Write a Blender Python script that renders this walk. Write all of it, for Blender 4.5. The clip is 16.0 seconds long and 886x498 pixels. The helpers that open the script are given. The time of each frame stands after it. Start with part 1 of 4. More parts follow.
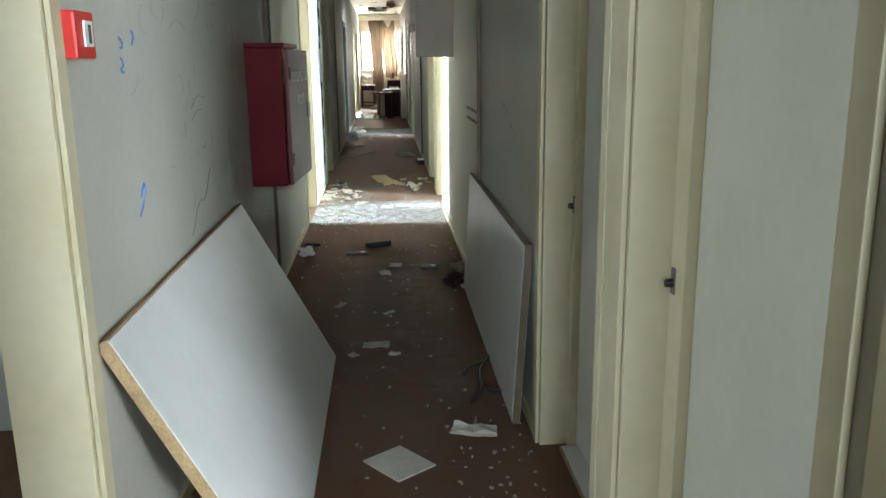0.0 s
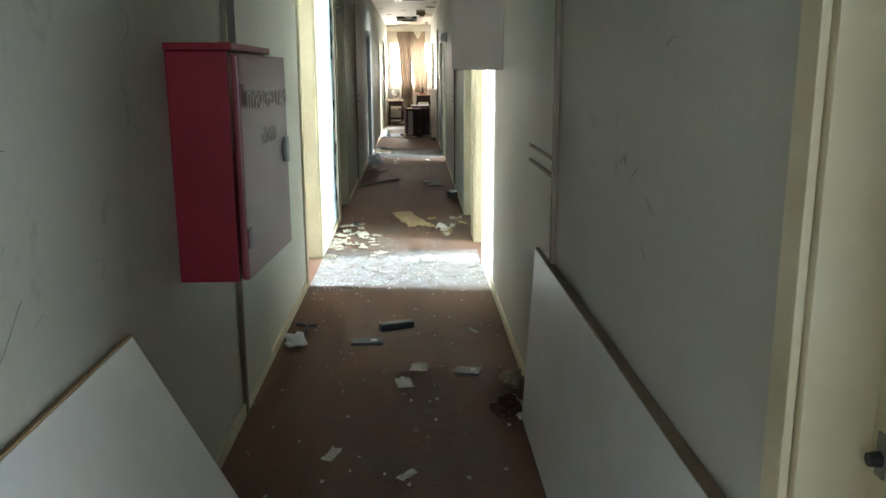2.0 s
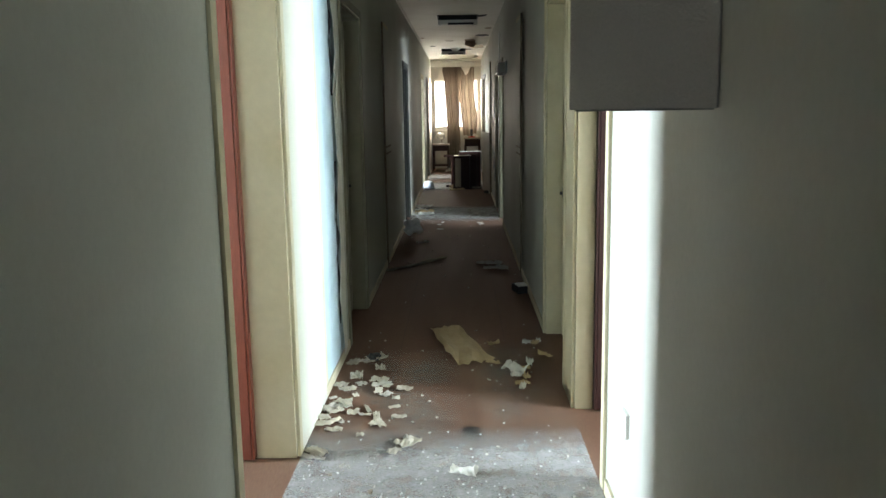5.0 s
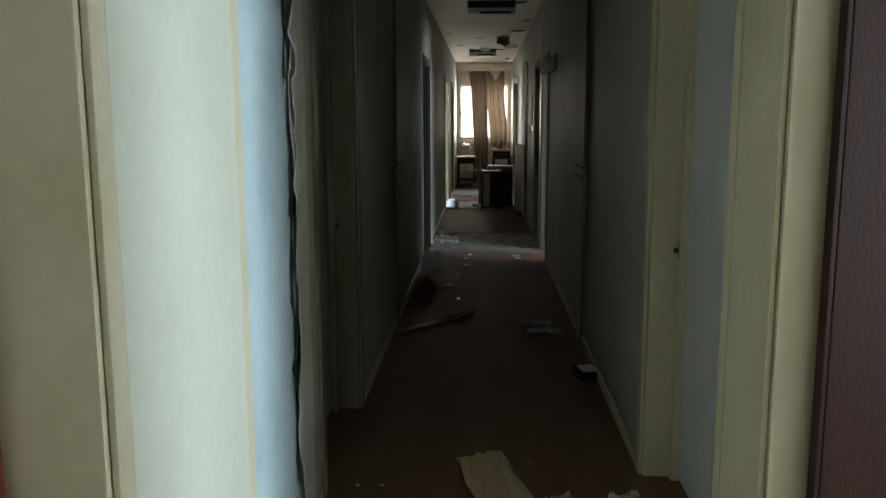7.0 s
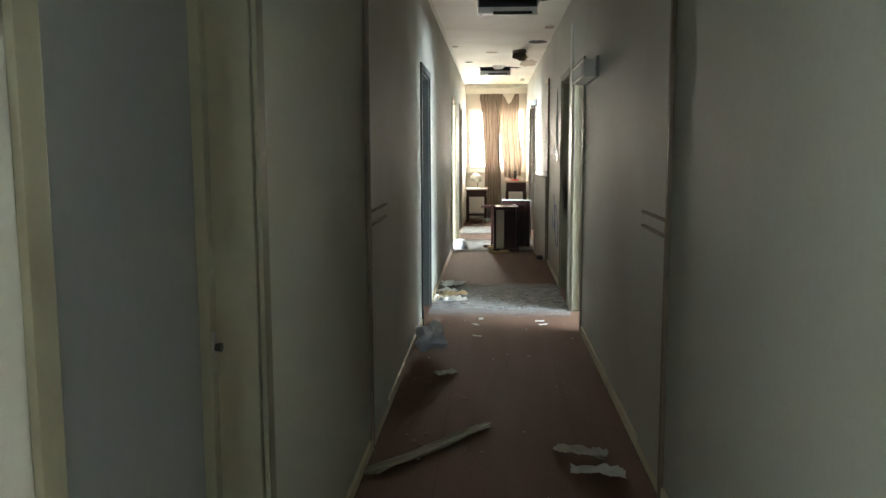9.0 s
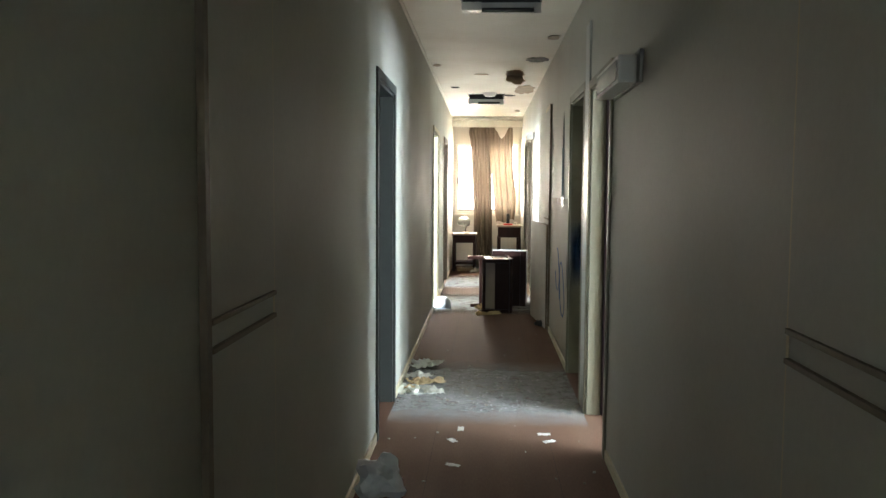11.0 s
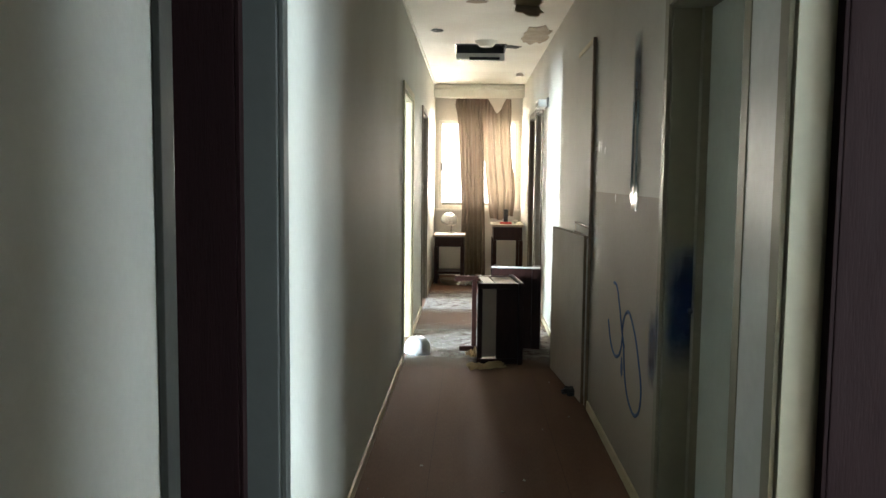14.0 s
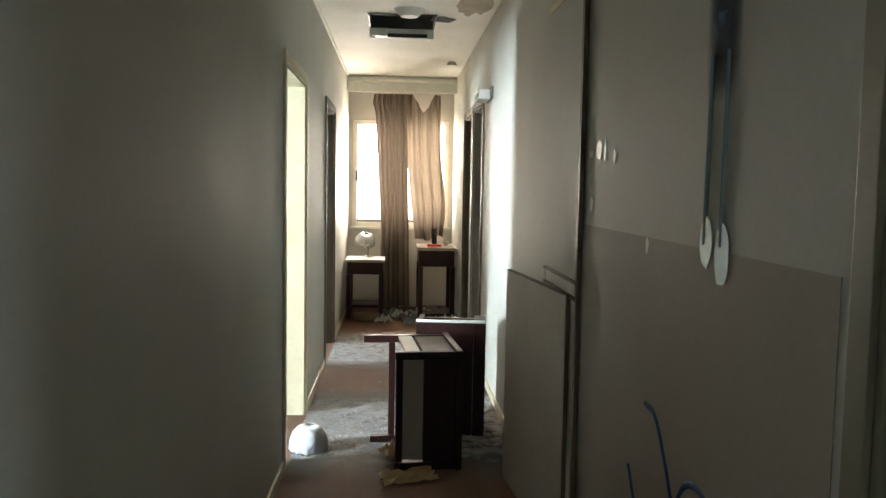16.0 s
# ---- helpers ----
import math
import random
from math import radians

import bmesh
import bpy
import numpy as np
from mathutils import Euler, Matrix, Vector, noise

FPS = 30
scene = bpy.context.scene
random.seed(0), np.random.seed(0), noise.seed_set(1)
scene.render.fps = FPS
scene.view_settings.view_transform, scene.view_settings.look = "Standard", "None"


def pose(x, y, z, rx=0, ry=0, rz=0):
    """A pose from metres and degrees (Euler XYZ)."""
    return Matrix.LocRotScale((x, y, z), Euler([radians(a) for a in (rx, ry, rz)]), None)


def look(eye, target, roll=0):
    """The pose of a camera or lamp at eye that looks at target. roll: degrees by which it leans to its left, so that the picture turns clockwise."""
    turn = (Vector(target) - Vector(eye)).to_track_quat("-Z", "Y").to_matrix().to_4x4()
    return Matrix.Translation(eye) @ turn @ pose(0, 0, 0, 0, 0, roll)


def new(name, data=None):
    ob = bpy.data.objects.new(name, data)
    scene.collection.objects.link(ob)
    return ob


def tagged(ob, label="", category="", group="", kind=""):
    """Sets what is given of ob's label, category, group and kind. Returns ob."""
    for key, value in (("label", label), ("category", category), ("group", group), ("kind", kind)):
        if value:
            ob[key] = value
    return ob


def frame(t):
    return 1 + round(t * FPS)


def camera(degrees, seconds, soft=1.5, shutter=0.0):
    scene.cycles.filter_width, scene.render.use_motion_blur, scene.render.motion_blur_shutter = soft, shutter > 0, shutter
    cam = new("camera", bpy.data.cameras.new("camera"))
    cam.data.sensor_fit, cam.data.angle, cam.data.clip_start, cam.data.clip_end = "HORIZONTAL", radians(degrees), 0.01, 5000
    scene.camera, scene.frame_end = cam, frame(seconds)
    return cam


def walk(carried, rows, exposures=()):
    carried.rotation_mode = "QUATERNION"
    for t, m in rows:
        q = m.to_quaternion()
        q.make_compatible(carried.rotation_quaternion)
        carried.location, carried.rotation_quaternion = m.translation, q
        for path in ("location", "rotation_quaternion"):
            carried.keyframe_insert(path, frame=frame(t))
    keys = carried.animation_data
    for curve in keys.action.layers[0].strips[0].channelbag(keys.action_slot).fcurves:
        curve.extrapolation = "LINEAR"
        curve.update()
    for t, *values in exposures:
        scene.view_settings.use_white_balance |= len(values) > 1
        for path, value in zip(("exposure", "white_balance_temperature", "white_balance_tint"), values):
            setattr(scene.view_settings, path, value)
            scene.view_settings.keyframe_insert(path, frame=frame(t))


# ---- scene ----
cam = camera(57.2, 16.0, soft=1.5)
METRES, EYE, TILT, LEAN, TURN = 15.5, 1.40, 0.0, 0.0, -4.0
ROWS = [
    (0.0, 0.0, 0.0, 0.0, -0.15, -13.29, 0.63),
    (0.5, 0.0005, 0.0254, -0.0001, 0.63, -13.07, 0.79),
    (1.0, -0.0062, 0.0563, -0.0011, 0.65, -12.89, 0.95),
    (1.5, -0.0067, 0.085, -0.0014, 1.15, -12.62, 0.64),
    (2.0, -0.0055, 0.1127, -0.0004, 1.93, -12.33, 0.22),
    (2.5, -0.0083, 0.1467, -0.0005, 2.73, -12.05, 0.29),
    (3.0, -0.009, 0.1761, -0.0002, 3.65, -11.74, 0.35),
    (3.5, -0.0115, 0.207, 0.0014, 4.07, -11.35, 0.47),
    (4.0, -0.0152, 0.2385, 0.0018, 4.25, -10.95, 0.77),
    (4.5, -0.0159, 0.2688, 0.0016, 4.64, -10.13, 0.7),
    (5.0, -0.0204, 0.3002, 0.0004, 5.14, -9.6, 0.89),
    (7.5, -0.0386, 0.4535, -0.0016, 6.97, -8.81, 0.1),
    (8.0, -0.0413, 0.4786, -0.0006, 7.05, -8.59, 0.12),
    (8.5, -0.0429, 0.5119, -0.0002, 7.37, -7.92, -0.15),
    (9.0, -0.0464, 0.5487, -0.0028, 7.52, -6.88, 0.25),
    (9.5, -0.0466, 0.5803, -0.0024, 7.37, -6.05, 0.08),
    (12.0, -0.0574, 0.7343, -0.0008, 6.93, -3.57, -0.53),
    (12.5, -0.061, 0.767, -0.0001, 6.99, -3.52, -0.62),
    (13.0, -0.066, 0.8002, 0.0002, 6.67, -4.01, -0.47),
    (13.5, -0.0676, 0.8341, 0.0003, 6.31, -4.66, -0.55),
    (14.0, -0.0729, 0.8687, -0.0014, 5.87, -4.99, -0.56),
    (14.5, -0.0757, 0.8986, -0.0013, 5.16, -4.99, -0.76),
    (15.0, -0.078, 0.9309, -0.0002, 3.64, -4.74, -0.66),
    (15.5, -0.0788, 0.9628, 0.0014, 2.01, -4.48, -0.76),
    (16.0, -0.078, 0.9948, 0.0023, 0.67, -4.43, -0.99),
]
EXPOSURES = [(0.0, 0.25), (0.5, 0.25), (1.0, 0.6), (1.5, 0.65), (2.0, 0.45), (2.5, 0.3), (3.5, -0.05), (4.0, -0.35), (4.5, -0.65), (5.2, -0.82), (7.3, -2.0), (8.2, -1.9), (8.6, -1.25), (9.0, 0.35), (9.7, 0.4), (12.0, 0.15), (13.0, 0.15), (14.0, -0.1), (16.0, -0.55)]
walk(cam, [(t, pose(0, 0, EYE, TILT, LEAN, TURN) @ pose(METRES * x, METRES * y, METRES * z, 90 + pitch, roll, yaw)) for t, x, y, z, yaw, pitch, roll in ROWS], EXPOSURES)

# ---- plan ----
XL, XR, CEIL, TH = -0.68, 0.54, 2.64, 0.16        # corridor faces, ceiling, wall thickness
XLO, XRO = -4.3, 4.2                              # outer walls of the rooms
Y0, YE = -4.0, 25.05                              # back end and window end
# doorways: y0, y1, open?, leaf material, hinge ('far' / 'near'), head height
LEFT_DOORS = [(0.88, 1.78, True, "none", 2.06), (6.98, 7.86, True, "red", 2.06), (9.48, 10.43, False, "grey", 2.06),
              (14.80, 15.62, True, "maroon", 1.99), (19.52, 20.50, True, "none", 2.05), (21.88, 22.80, True, "brown", 2.08)]
# first right doorway is out of view, added to let light onto the left wall
RIGHT_DOORS = [(-0.20, 0.76, True, "none", 2.06), (0.88, 1.78, False, "cream", 2.06), (1.94, 2.76, False, "white", 2.06), (7.56, 8.40, True, "brown", 2.06),
               (8.70, 9.72, False, "white", 2.06), (14.60, 15.42, True, "maroon", 2.00), (15.69, 16.56, False, "pale", 2.03),
               (21.72, 22.50, True, "brown", 2.10), (22.62, 23.40, False, "brown", 2.10)]
# windows of the side rooms: y0, y1, lamp watts
LEFT_WINDOWS = [(0.5, 1.2, 30), (7.05, 7.75, 500), (14.6, 15.2, 4), (17.7, 18.4, 800), (21.45, 22.15, 320)]
RIGHT_WINDOWS = [(-3.4, -2.6, 150), (5.95, 7.35, 680), (10.9, 12.2, 420), (12.7, 14.0, 380), (14.5, 15.35, 60), (21.2, 21.9, 50)]
LEFT_PARTS = [3.1, 5.7, 8.55, 13.9, 17.2, 21.2]
RIGHT_PARTS = [5.7, 8.55, 10.5, 15.55, 20.3]

# ---- world and light ----
world = bpy.data.worlds.new("sky")
scene.world = world
world.use_nodes = True
wn = world.node_tree.nodes
sky = wn.new("ShaderNodeTexSky")
sky.sky_type, sky.sun_disc = "NISHITA", False
sky.sun_elevation, sky.sun_rotation = radians(48), radians(200)
wn["Background"].inputs["Strength"].default_value = 0.15
world.node_tree.links.new(sky.outputs["Color"], wn["Background"].inputs["Color"])
sun = new("sun", bpy.data.lights.new("sun", "SUN"))
sun.data.energy, sun.data.angle, sun.data.color = 3.0, radians(0.5), (1.0, 0.95, 0.88)
sun.matrix_world = look((0, 0, 30), (0.0 + 3, 12.0, 18), 0)


def window_lamp(x, y, z, tx, ty, tz, w, h, watts, colour=(0.72, 0.88, 1.0)):
    lamp = new("window_daylight", bpy.data.lights.new("window_daylight", "AREA"))
    lamp.data.shape, lamp.data.size, lamp.data.size_y = "RECTANGLE", w, h
    lamp.data.energy, lamp.data.color, lamp.data.spread = watts, colour, radians(110)
    lamp.matrix_world = look((x, y, z), (tx, ty, tz))
    return lamp


for a, b, watts in LEFT_WINDOWS:
    window_lamp(XLO - 0.12, (a + b) / 2, 1.3, 0, (a + b) / 2, 1.0, b - a - 0.05, 1.9, watts)
for a, b, watts in RIGHT_WINDOWS:
    window_lamp(XRO + 0.12, (a + b) / 2, 1.3, 0, (a + b) / 2, 1.0, b - a - 0.05, 1.9, watts)
window_lamp(-0.07, YE + 0.19, 1.58, -0.07, 0, 1.58, 1.08, 1.2, 240, (1.0, 0.89, 0.74))
window_lamp(-0.07, Y0 - 0.12, 1.55, -0.07, 10, 1.3, 1.0, 1.2, 42)
# added lamp in an unseen back-room opening, brightens the near left wall
window_lamp(3.2, Y0 - 0.12, 1.45, 0.4, 1.0, 1.3, 1.5, 1.6, 330, (0.78, 0.90, 1.0))


# ---- materials ----
def mat(name, base, rough=0.6, spots=None, amount=0.3, scale=3.0, grain=0.06, bump=0.15, bump_scale=60.0, metal=0.0, stretch=(1, 1, 1), coat=0.0):
    """Surface with broad stains (spots colour), fine grain and relief, in metres."""
    m = bpy.data.materials.new(name)
    m.use_nodes = True
    n, l = m.node_tree.nodes, m.node_tree.links
    b = n["Principled BSDF"]
    geo = n.new("ShaderNodeNewGeometry")
    mp = n.new("ShaderNodeMapping")
    mp.inputs["Scale"].default_value = stretch
    l.new(geo.outputs["Position"], mp.inputs["Vector"])
    big, fine = n.new("ShaderNodeTexNoise"), n.new("ShaderNodeTexNoise")
    big.inputs["Scale"].default_value, big.inputs["Detail"].default_value = scale, 6
    fine.inputs["Scale"].default_value, fine.inputs["Detail"].default_value = bump_scale, 4
    for t in (big, fine):
        l.new(mp.outputs["Vector"], t.inputs["Vector"])
    ramp = n.new("ShaderNodeValToRGB")
    ramp.color_ramp.elements[0].position, ramp.color_ramp.elements[1].position = 0.42, 0.78
    ramp.color_ramp.elements[0].color, ramp.color_ramp.elements[1].color = (0, 0, 0, 1), (amount, amount, amount, 1)
    l.new(big.outputs["Fac"], ramp.inputs["Fac"])
    mix = n.new("ShaderNodeMix")
    mix.data_type = "RGBA"
    mix.inputs[6].default_value = (*base, 1)
    mix.inputs[7].default_value = (*(spots or [c * 0.6 for c in base]), 1)
    l.new(ramp.outputs["Color"], mix.inputs[0])
    hsv = n.new("ShaderNodeHueSaturation")
    ma = n.new("ShaderNodeMapRange")
    ma.inputs["To Min"].default_value, ma.inputs["To Max"].default_value = 1 - 2 * grain, 1 + 2 * grain
    l.new(fine.outputs["Fac"], ma.inputs["Value"])
    l.new(ma.outputs["Result"], hsv.inputs["Value"])
    l.new(mix.outputs[2], hsv.inputs["Color"])
    l.new(hsv.outputs["Color"], b.inputs["Base Color"])
    rr = n.new("ShaderNodeMapRange")
    rr.inputs["To Min"].default_value, rr.inputs["To Max"].default_value = rough * 0.8, min(1, rough * 1.25)
    l.new(big.outputs["Fac"], rr.inputs["Value"])
    l.new(rr.outputs["Result"], b.inputs["Roughness"])
    b.inputs["Metallic"].default_value = metal
    b.inputs["Coat Weight"].default_value = coat
    bp = n.new("ShaderNodeBump")
    bp.inputs["Strength"].default_value, bp.inputs["Distance"].default_value = bump, 0.01
    l.new(fine.outputs["Fac"], bp.inputs["Height"])
    l.new(bp.outputs["Normal"], b.inputs["Normal"])
    return m


PAINT = mat("wall_paint", (0.485, 0.475, 0.41), 0.68, (0.37, 0.345, 0.28), 0.45, 1.3, 0.03, 0.10, 45)
DADO = mat("dado_paint", (0.33, 0.285, 0.225), 0.65, (0.27, 0.225, 0.17), 0.4, 1.5, 0.03, 0.10, 45)
CEILING = mat("ceiling_paint", (0.76, 0.74, 0.66), 0.75, (0.55, 0.50, 0.40), 0.4, 1.8, 0.03, 0.12, 50)
CREAM = mat("cream_frame_paint", (0.60, 0.53, 0.36), 0.5, (0.48, 0.40, 0.22), 0.5, 4.0, 0.04, 0.08, 30)
# grey frame darkened to near black: the jamb's shade is in the colour
GREYFRAME = mat("shaded_grey_frame_paint", (0.04, 0.042, 0.036), 0.55, (0.028, 0.028, 0.025), 0.5, 4.0, 0.04, 0.08, 30)
BROWNFRAME = mat("brown_frame_paint", (0.11, 0.085, 0.055), 0.5, (0.06, 0.045, 0.03), 0.5, 4.0, 0.04, 0.08, 30)
CREAMLEAF = mat("cream_door_paint", (0.60, 0.585, 0.475), 0.4, (0.48, 0.45, 0.34), 0.4, 3.0, 0.03, 0.05, 30)
OLIVE = mat("olive_frame_paint", (0.23, 0.21, 0.145), 0.5, (0.15, 0.13, 0.085), 0.5, 4.0, 0.04, 0.08, 30)
PALEFRAME = mat("pale_frame_paint", (0.55, 0.56, 0.52), 0.4, (0.40, 0.40, 0.36), 0.5, 4.0, 0.04, 0.08, 30)
CRUMB = mat("plaster_crumbs", (0.42, 0.38, 0.32), 0.9, (0.30, 0.25, 0.20), 0.6, 9, 0.1, 0.3, 60)
PEEL = mat("peeled_paint", (0.44, 0.39, 0.31), 0.85, (0.32, 0.26, 0.19), 0.6, 9, 0.08, 0.2, 40)
DUST = mat("plaster_dust", (0.56, 0.55, 0.52), 0.95, (0.38, 0.34, 0.30), 0.6, 20, 0.1, 0.5, 150)
BEIGE = mat("beige_board", (0.44, 0.38, 0.31), 0.55, (0.34, 0.28, 0.22), 0.5, 3.0, 0.04, 0.05, 30)
FLOOR = mat("brown_lino", (0.150, 0.074, 0.045), 0.8, (0.215, 0.135, 0.090), 0.7, 1.9, 0.14, 0.10, 70, stretch=(2.6, 0.35, 1))
WHITE = mat("white_laminate", (0.70, 0.70, 0.68), 0.35, (0.55, 0.53, 0.48), 0.4, 3.0, 0.02, 0.03, 20)
PALE = mat("pale_green_door_paint", (0.52, 0.55, 0.48), 0.38, (0.38, 0.40, 0.33), 0.4, 3.0, 0.03, 0.05, 30)
GREY = mat("grey_door_paint", (0.20, 0.21, 0.205), 0.45, (0.22, 0.22, 0.22), 0.5, 3.0, 0.04, 0.05, 30)
REDWOOD = mat("reddish_wood", (0.20, 0.045, 0.022), 0.45, (0.12, 0.03, 0.018), 0.6, 5.0, 0.12, 0.1, 40, stretch=(6, 6, 0.6))
# near-black base puts the open leaves' shade into their colour
MAROON = mat("shaded_maroon_wood", (0.008, 0.003, 0.003), 0.75, (0.005, 0.002, 0.002), 0.6, 5.0, 0.12, 0.1, 40, stretch=(6, 6, 0.6))
DARKWOOD = mat("dark_wood", (0.032, 0.012, 0.009), 0.45, (0.016, 0.007, 0.006), 0.6, 6.0, 0.15, 0.1, 40, stretch=(5, 5, 1))
MAROON.node_tree.nodes["Principled BSDF"].inputs["Specular IOR Level"].default_value = 0.06
DARKWOOD.node_tree.nodes["Principled BSDF"].inputs["Specular IOR Level"].default_value = 0.2
WOODTOP = mat("worn_wood_top", (0.40, 0.33, 0.26), 0.5, (0.25, 0.19, 0.13), 0.6, 6.0, 0.12, 0.1, 40, stretch=(1, 6, 1))
EDGEWOOD = mat("chipboard_edge", (0.42, 0.29, 0.15), 0.8, (0.25, 0.15, 0.07), 0.7, 12, 0.2, 0.4, 120)
BROWNLIP = mat("brown_moulding", (0.16, 0.115, 0.07), 0.55, (0.09, 0.06, 0.035), 0.5, 8, 0.08, 0.1, 40)
RED = mat("red_enamel", (0.17, 0.005, 0.011), 0.5, (0.08, 0.004, 0.007), 0.55, 3.5, 0.03, 0.02, 25)
FLOOR.node_tree.nodes["Principled BSDF"].inputs["Specular IOR Level"].default_value = 0.25
RED.node_tree.nodes["Principled BSDF"].inputs["Specular IOR Level"].default_value = 0.15
SEAM = mat("lino_seam", (0.085, 0.045, 0.03), 0.9, None, 0.4, 2.0, 0.1)
REDDOOR = mat("glossy_red_enamel", (0.15, 0.007, 0.012), 0.40, (0.09, 0.005, 0.008), 0.55, 3.5, 0.03, 0.02, 25)
DARKRED = mat("dark_red_slots", (0.10, 0.008, 0.012), 0.5)
CALLRED = mat("call_point_red", (0.62, 0.03, 0.02), 0.35, None, 0.3, 20, 0.03, 0.02)
BLACK = mat("black_plastic", (0.018, 0.018, 0.02), 0.45, (0.05, 0.05, 0.05), 0.4, 14, 0.1, 0.1)
DARK = mat("dark_void", (0.03, 0.028, 0.028), 0.9)
STEEL = mat("dull_steel", (0.30, 0.29, 0.27), 0.45, (0.15, 0.12, 0.09), 0.6, 14, 0.06, 0.05, 60, metal=0.9)
OFFWHITE = mat("white_plastic", (0.78, 0.77, 0.72), 0.4, (0.62, 0.58, 0.48), 0.4, 8, 0.02, 0.02)
PAPER = mat("paper_scraps", (0.68, 0.66, 0.60), 0.85, (0.45, 0.40, 0.30), 0.6, 7, 0.05, 0.25, 40)
TAN = mat("tan_card", (0.52, 0.38, 0.21), 0.85, (0.38, 0.25, 0.12), 0.6, 6, 0.06, 0.2, 50)
BOXCARD = mat("grey_beige_fabric", (0.52, 0.46, 0.40), 0.9, (0.42, 0.37, 0.31), 0.4, 5, 0.05, 0.35, 140)
PLASTER = mat("bluish_plaster", (0.45, 0.54, 0.55), 0.8, (0.30, 0.37, 0.39), 0.6, 4, 0.05, 0.3, 25)
FLAKE = mat("paint_flake", (0.70, 0.68, 0.60), 0.7, (0.5, 0.47, 0.4), 0.4, 6, 0.04, 0.2, 30)
INK = mat("blue_spray", (0.018, 0.065, 0.18), 0.7, (0.06, 0.13, 0.24), 0.6, 10, 0.1, 0.05)
PENCIL = mat("pencil_scrawl", (0.20, 0.20, 0.20), 0.9, (0.40, 0.39, 0.36), 0.9, 9, 0.1)
BLUEPEN = mat("blue_pen", (0.08, 0.16, 0.42), 0.7, (0.35, 0.42, 0.55), 0.7, 12, 0.1)
LETTER = mat("faded_letters", (0.62, 0.52, 0.49), 0.7, (0.36, 0.18, 0.17), 0.8, 22, 0.1)
STAIN = mat("damp_stain", (0.40, 0.33, 0.24), 0.9, (0.25, 0.19, 0.13), 0.7, 9, 0.1, 0.5, 40)
ROOMWALL = mat("room_plaster", (0.58, 0.57, 0.53), 0.8, (0.5, 0.46, 0.38), 0.4, 1.5, 0.04, 0.15, 40)
CONCRETE = mat("pale_concrete", (0.45, 0.43, 0.40), 0.9, (0.3, 0.28, 0.26), 0.5, 0.7, 0.06, 0.2, 20)
EARTH = mat("dry_ground", (0.24, 0.20, 0.14), 0.95, (0.12, 0.13, 0.06), 0.8, 0.08, 0.1, 0.3, 3)

def curtain_cloth(name, base, through_colour, share):
    """Woven cloth that lets a share of the light through."""
    m = mat(name, base, 0.9, [c * 0.6 for c in base], 0.5, 3.0, 0.06, 0.3, 120)
    n, l = m.node_tree.nodes, m.node_tree.links
    tr, mx = n.new("ShaderNodeBsdfTranslucent"), n.new("ShaderNodeMixShader")
    tr.inputs["Color"].default_value = (*through_colour, 1)
    mx.inputs[0].default_value = share
    l.new(n["Principled BSDF"].outputs[0], mx.inputs[1])
    l.new(tr.outputs[0], mx.inputs[2])
    l.new(mx.outputs[0], n["Material Output"].inputs["Surface"])
    return m


CURTAIN = curtain_cloth("brown_curtain_cloth", (0.20, 0.155, 0.12), (0.30, 0.24, 0.19), 0.035)
THINCURTAIN = curtain_cloth("thin_brown_curtain_cloth", (0.22, 0.175, 0.135), (0.36, 0.29, 0.22), 0.055)

GLASSWHITE = mat("milky_glass", (0.82, 0.83, 0.80), 0.25, (0.7, 0.7, 0.66), 0.3, 6, 0.02, 0.02)
GLASSWHITE.node_tree.nodes["Principled BSDF"].inputs["Transmission Weight"].default_value = 0.35
BAGPLASTIC = mat("white_bag_plastic", (0.66, 0.67, 0.68), 0.4, (0.5, 0.5, 0.5), 0.5, 14, 0.05, 0.5, 30)


# ---- mesh helpers ----
def box(bm, x0, x1, y0, y1, z0, z1, bev=0.0):
    m = Matrix.LocRotScale(((x0 + x1) / 2, (y0 + y1) / 2, (z0 + z1) / 2), None, (x1 - x0, y1 - y0, z1 - z0))
    r = bmesh.ops.create_cube(bm, size=1, matrix=m)
    if bev:
        es = list({e for v in r["verts"] for e in v.link_edges})
        bmesh.ops.bevel(bm, geom=es, offset=bev, segments=2, affect="EDGES", profile=0.7)
    return bm


def one_box(*a, **k):
    return box(bmesh.new(), *a, **k)


def cyl(bm, r0, r1, h, m, seg=20):
    bmesh.ops.create_cone(bm, cap_ends=True, segments=seg, radius1=r0, radius2=r1, depth=h, matrix=m)
    return bm


def part(name, bm, material, parent=None, label="", smooth=False):
    me = bpy.data.meshes.new(name)
    if smooth:
        for f in bm.faces:
            f.smooth = True
    bm.to_mesh(me)
    bm.free()
    me.materials.append(material)
    ob = new(name, me)
    if parent is not None:
        ob.parent = parent
    if label:
        ob["label"] = label
    return ob


def thing(name, label, category, m=None, group="", kind=""):
    ob = new(name)
    ob.empty_display_size = 0.1
    if m is not None:
        ob.matrix_basis = m
    return tagged(ob, label, category, group, kind)


def structure(name, bm, material, label, category="wall"):
    return tagged(part(name, bm, material), label, category, kind="structure")


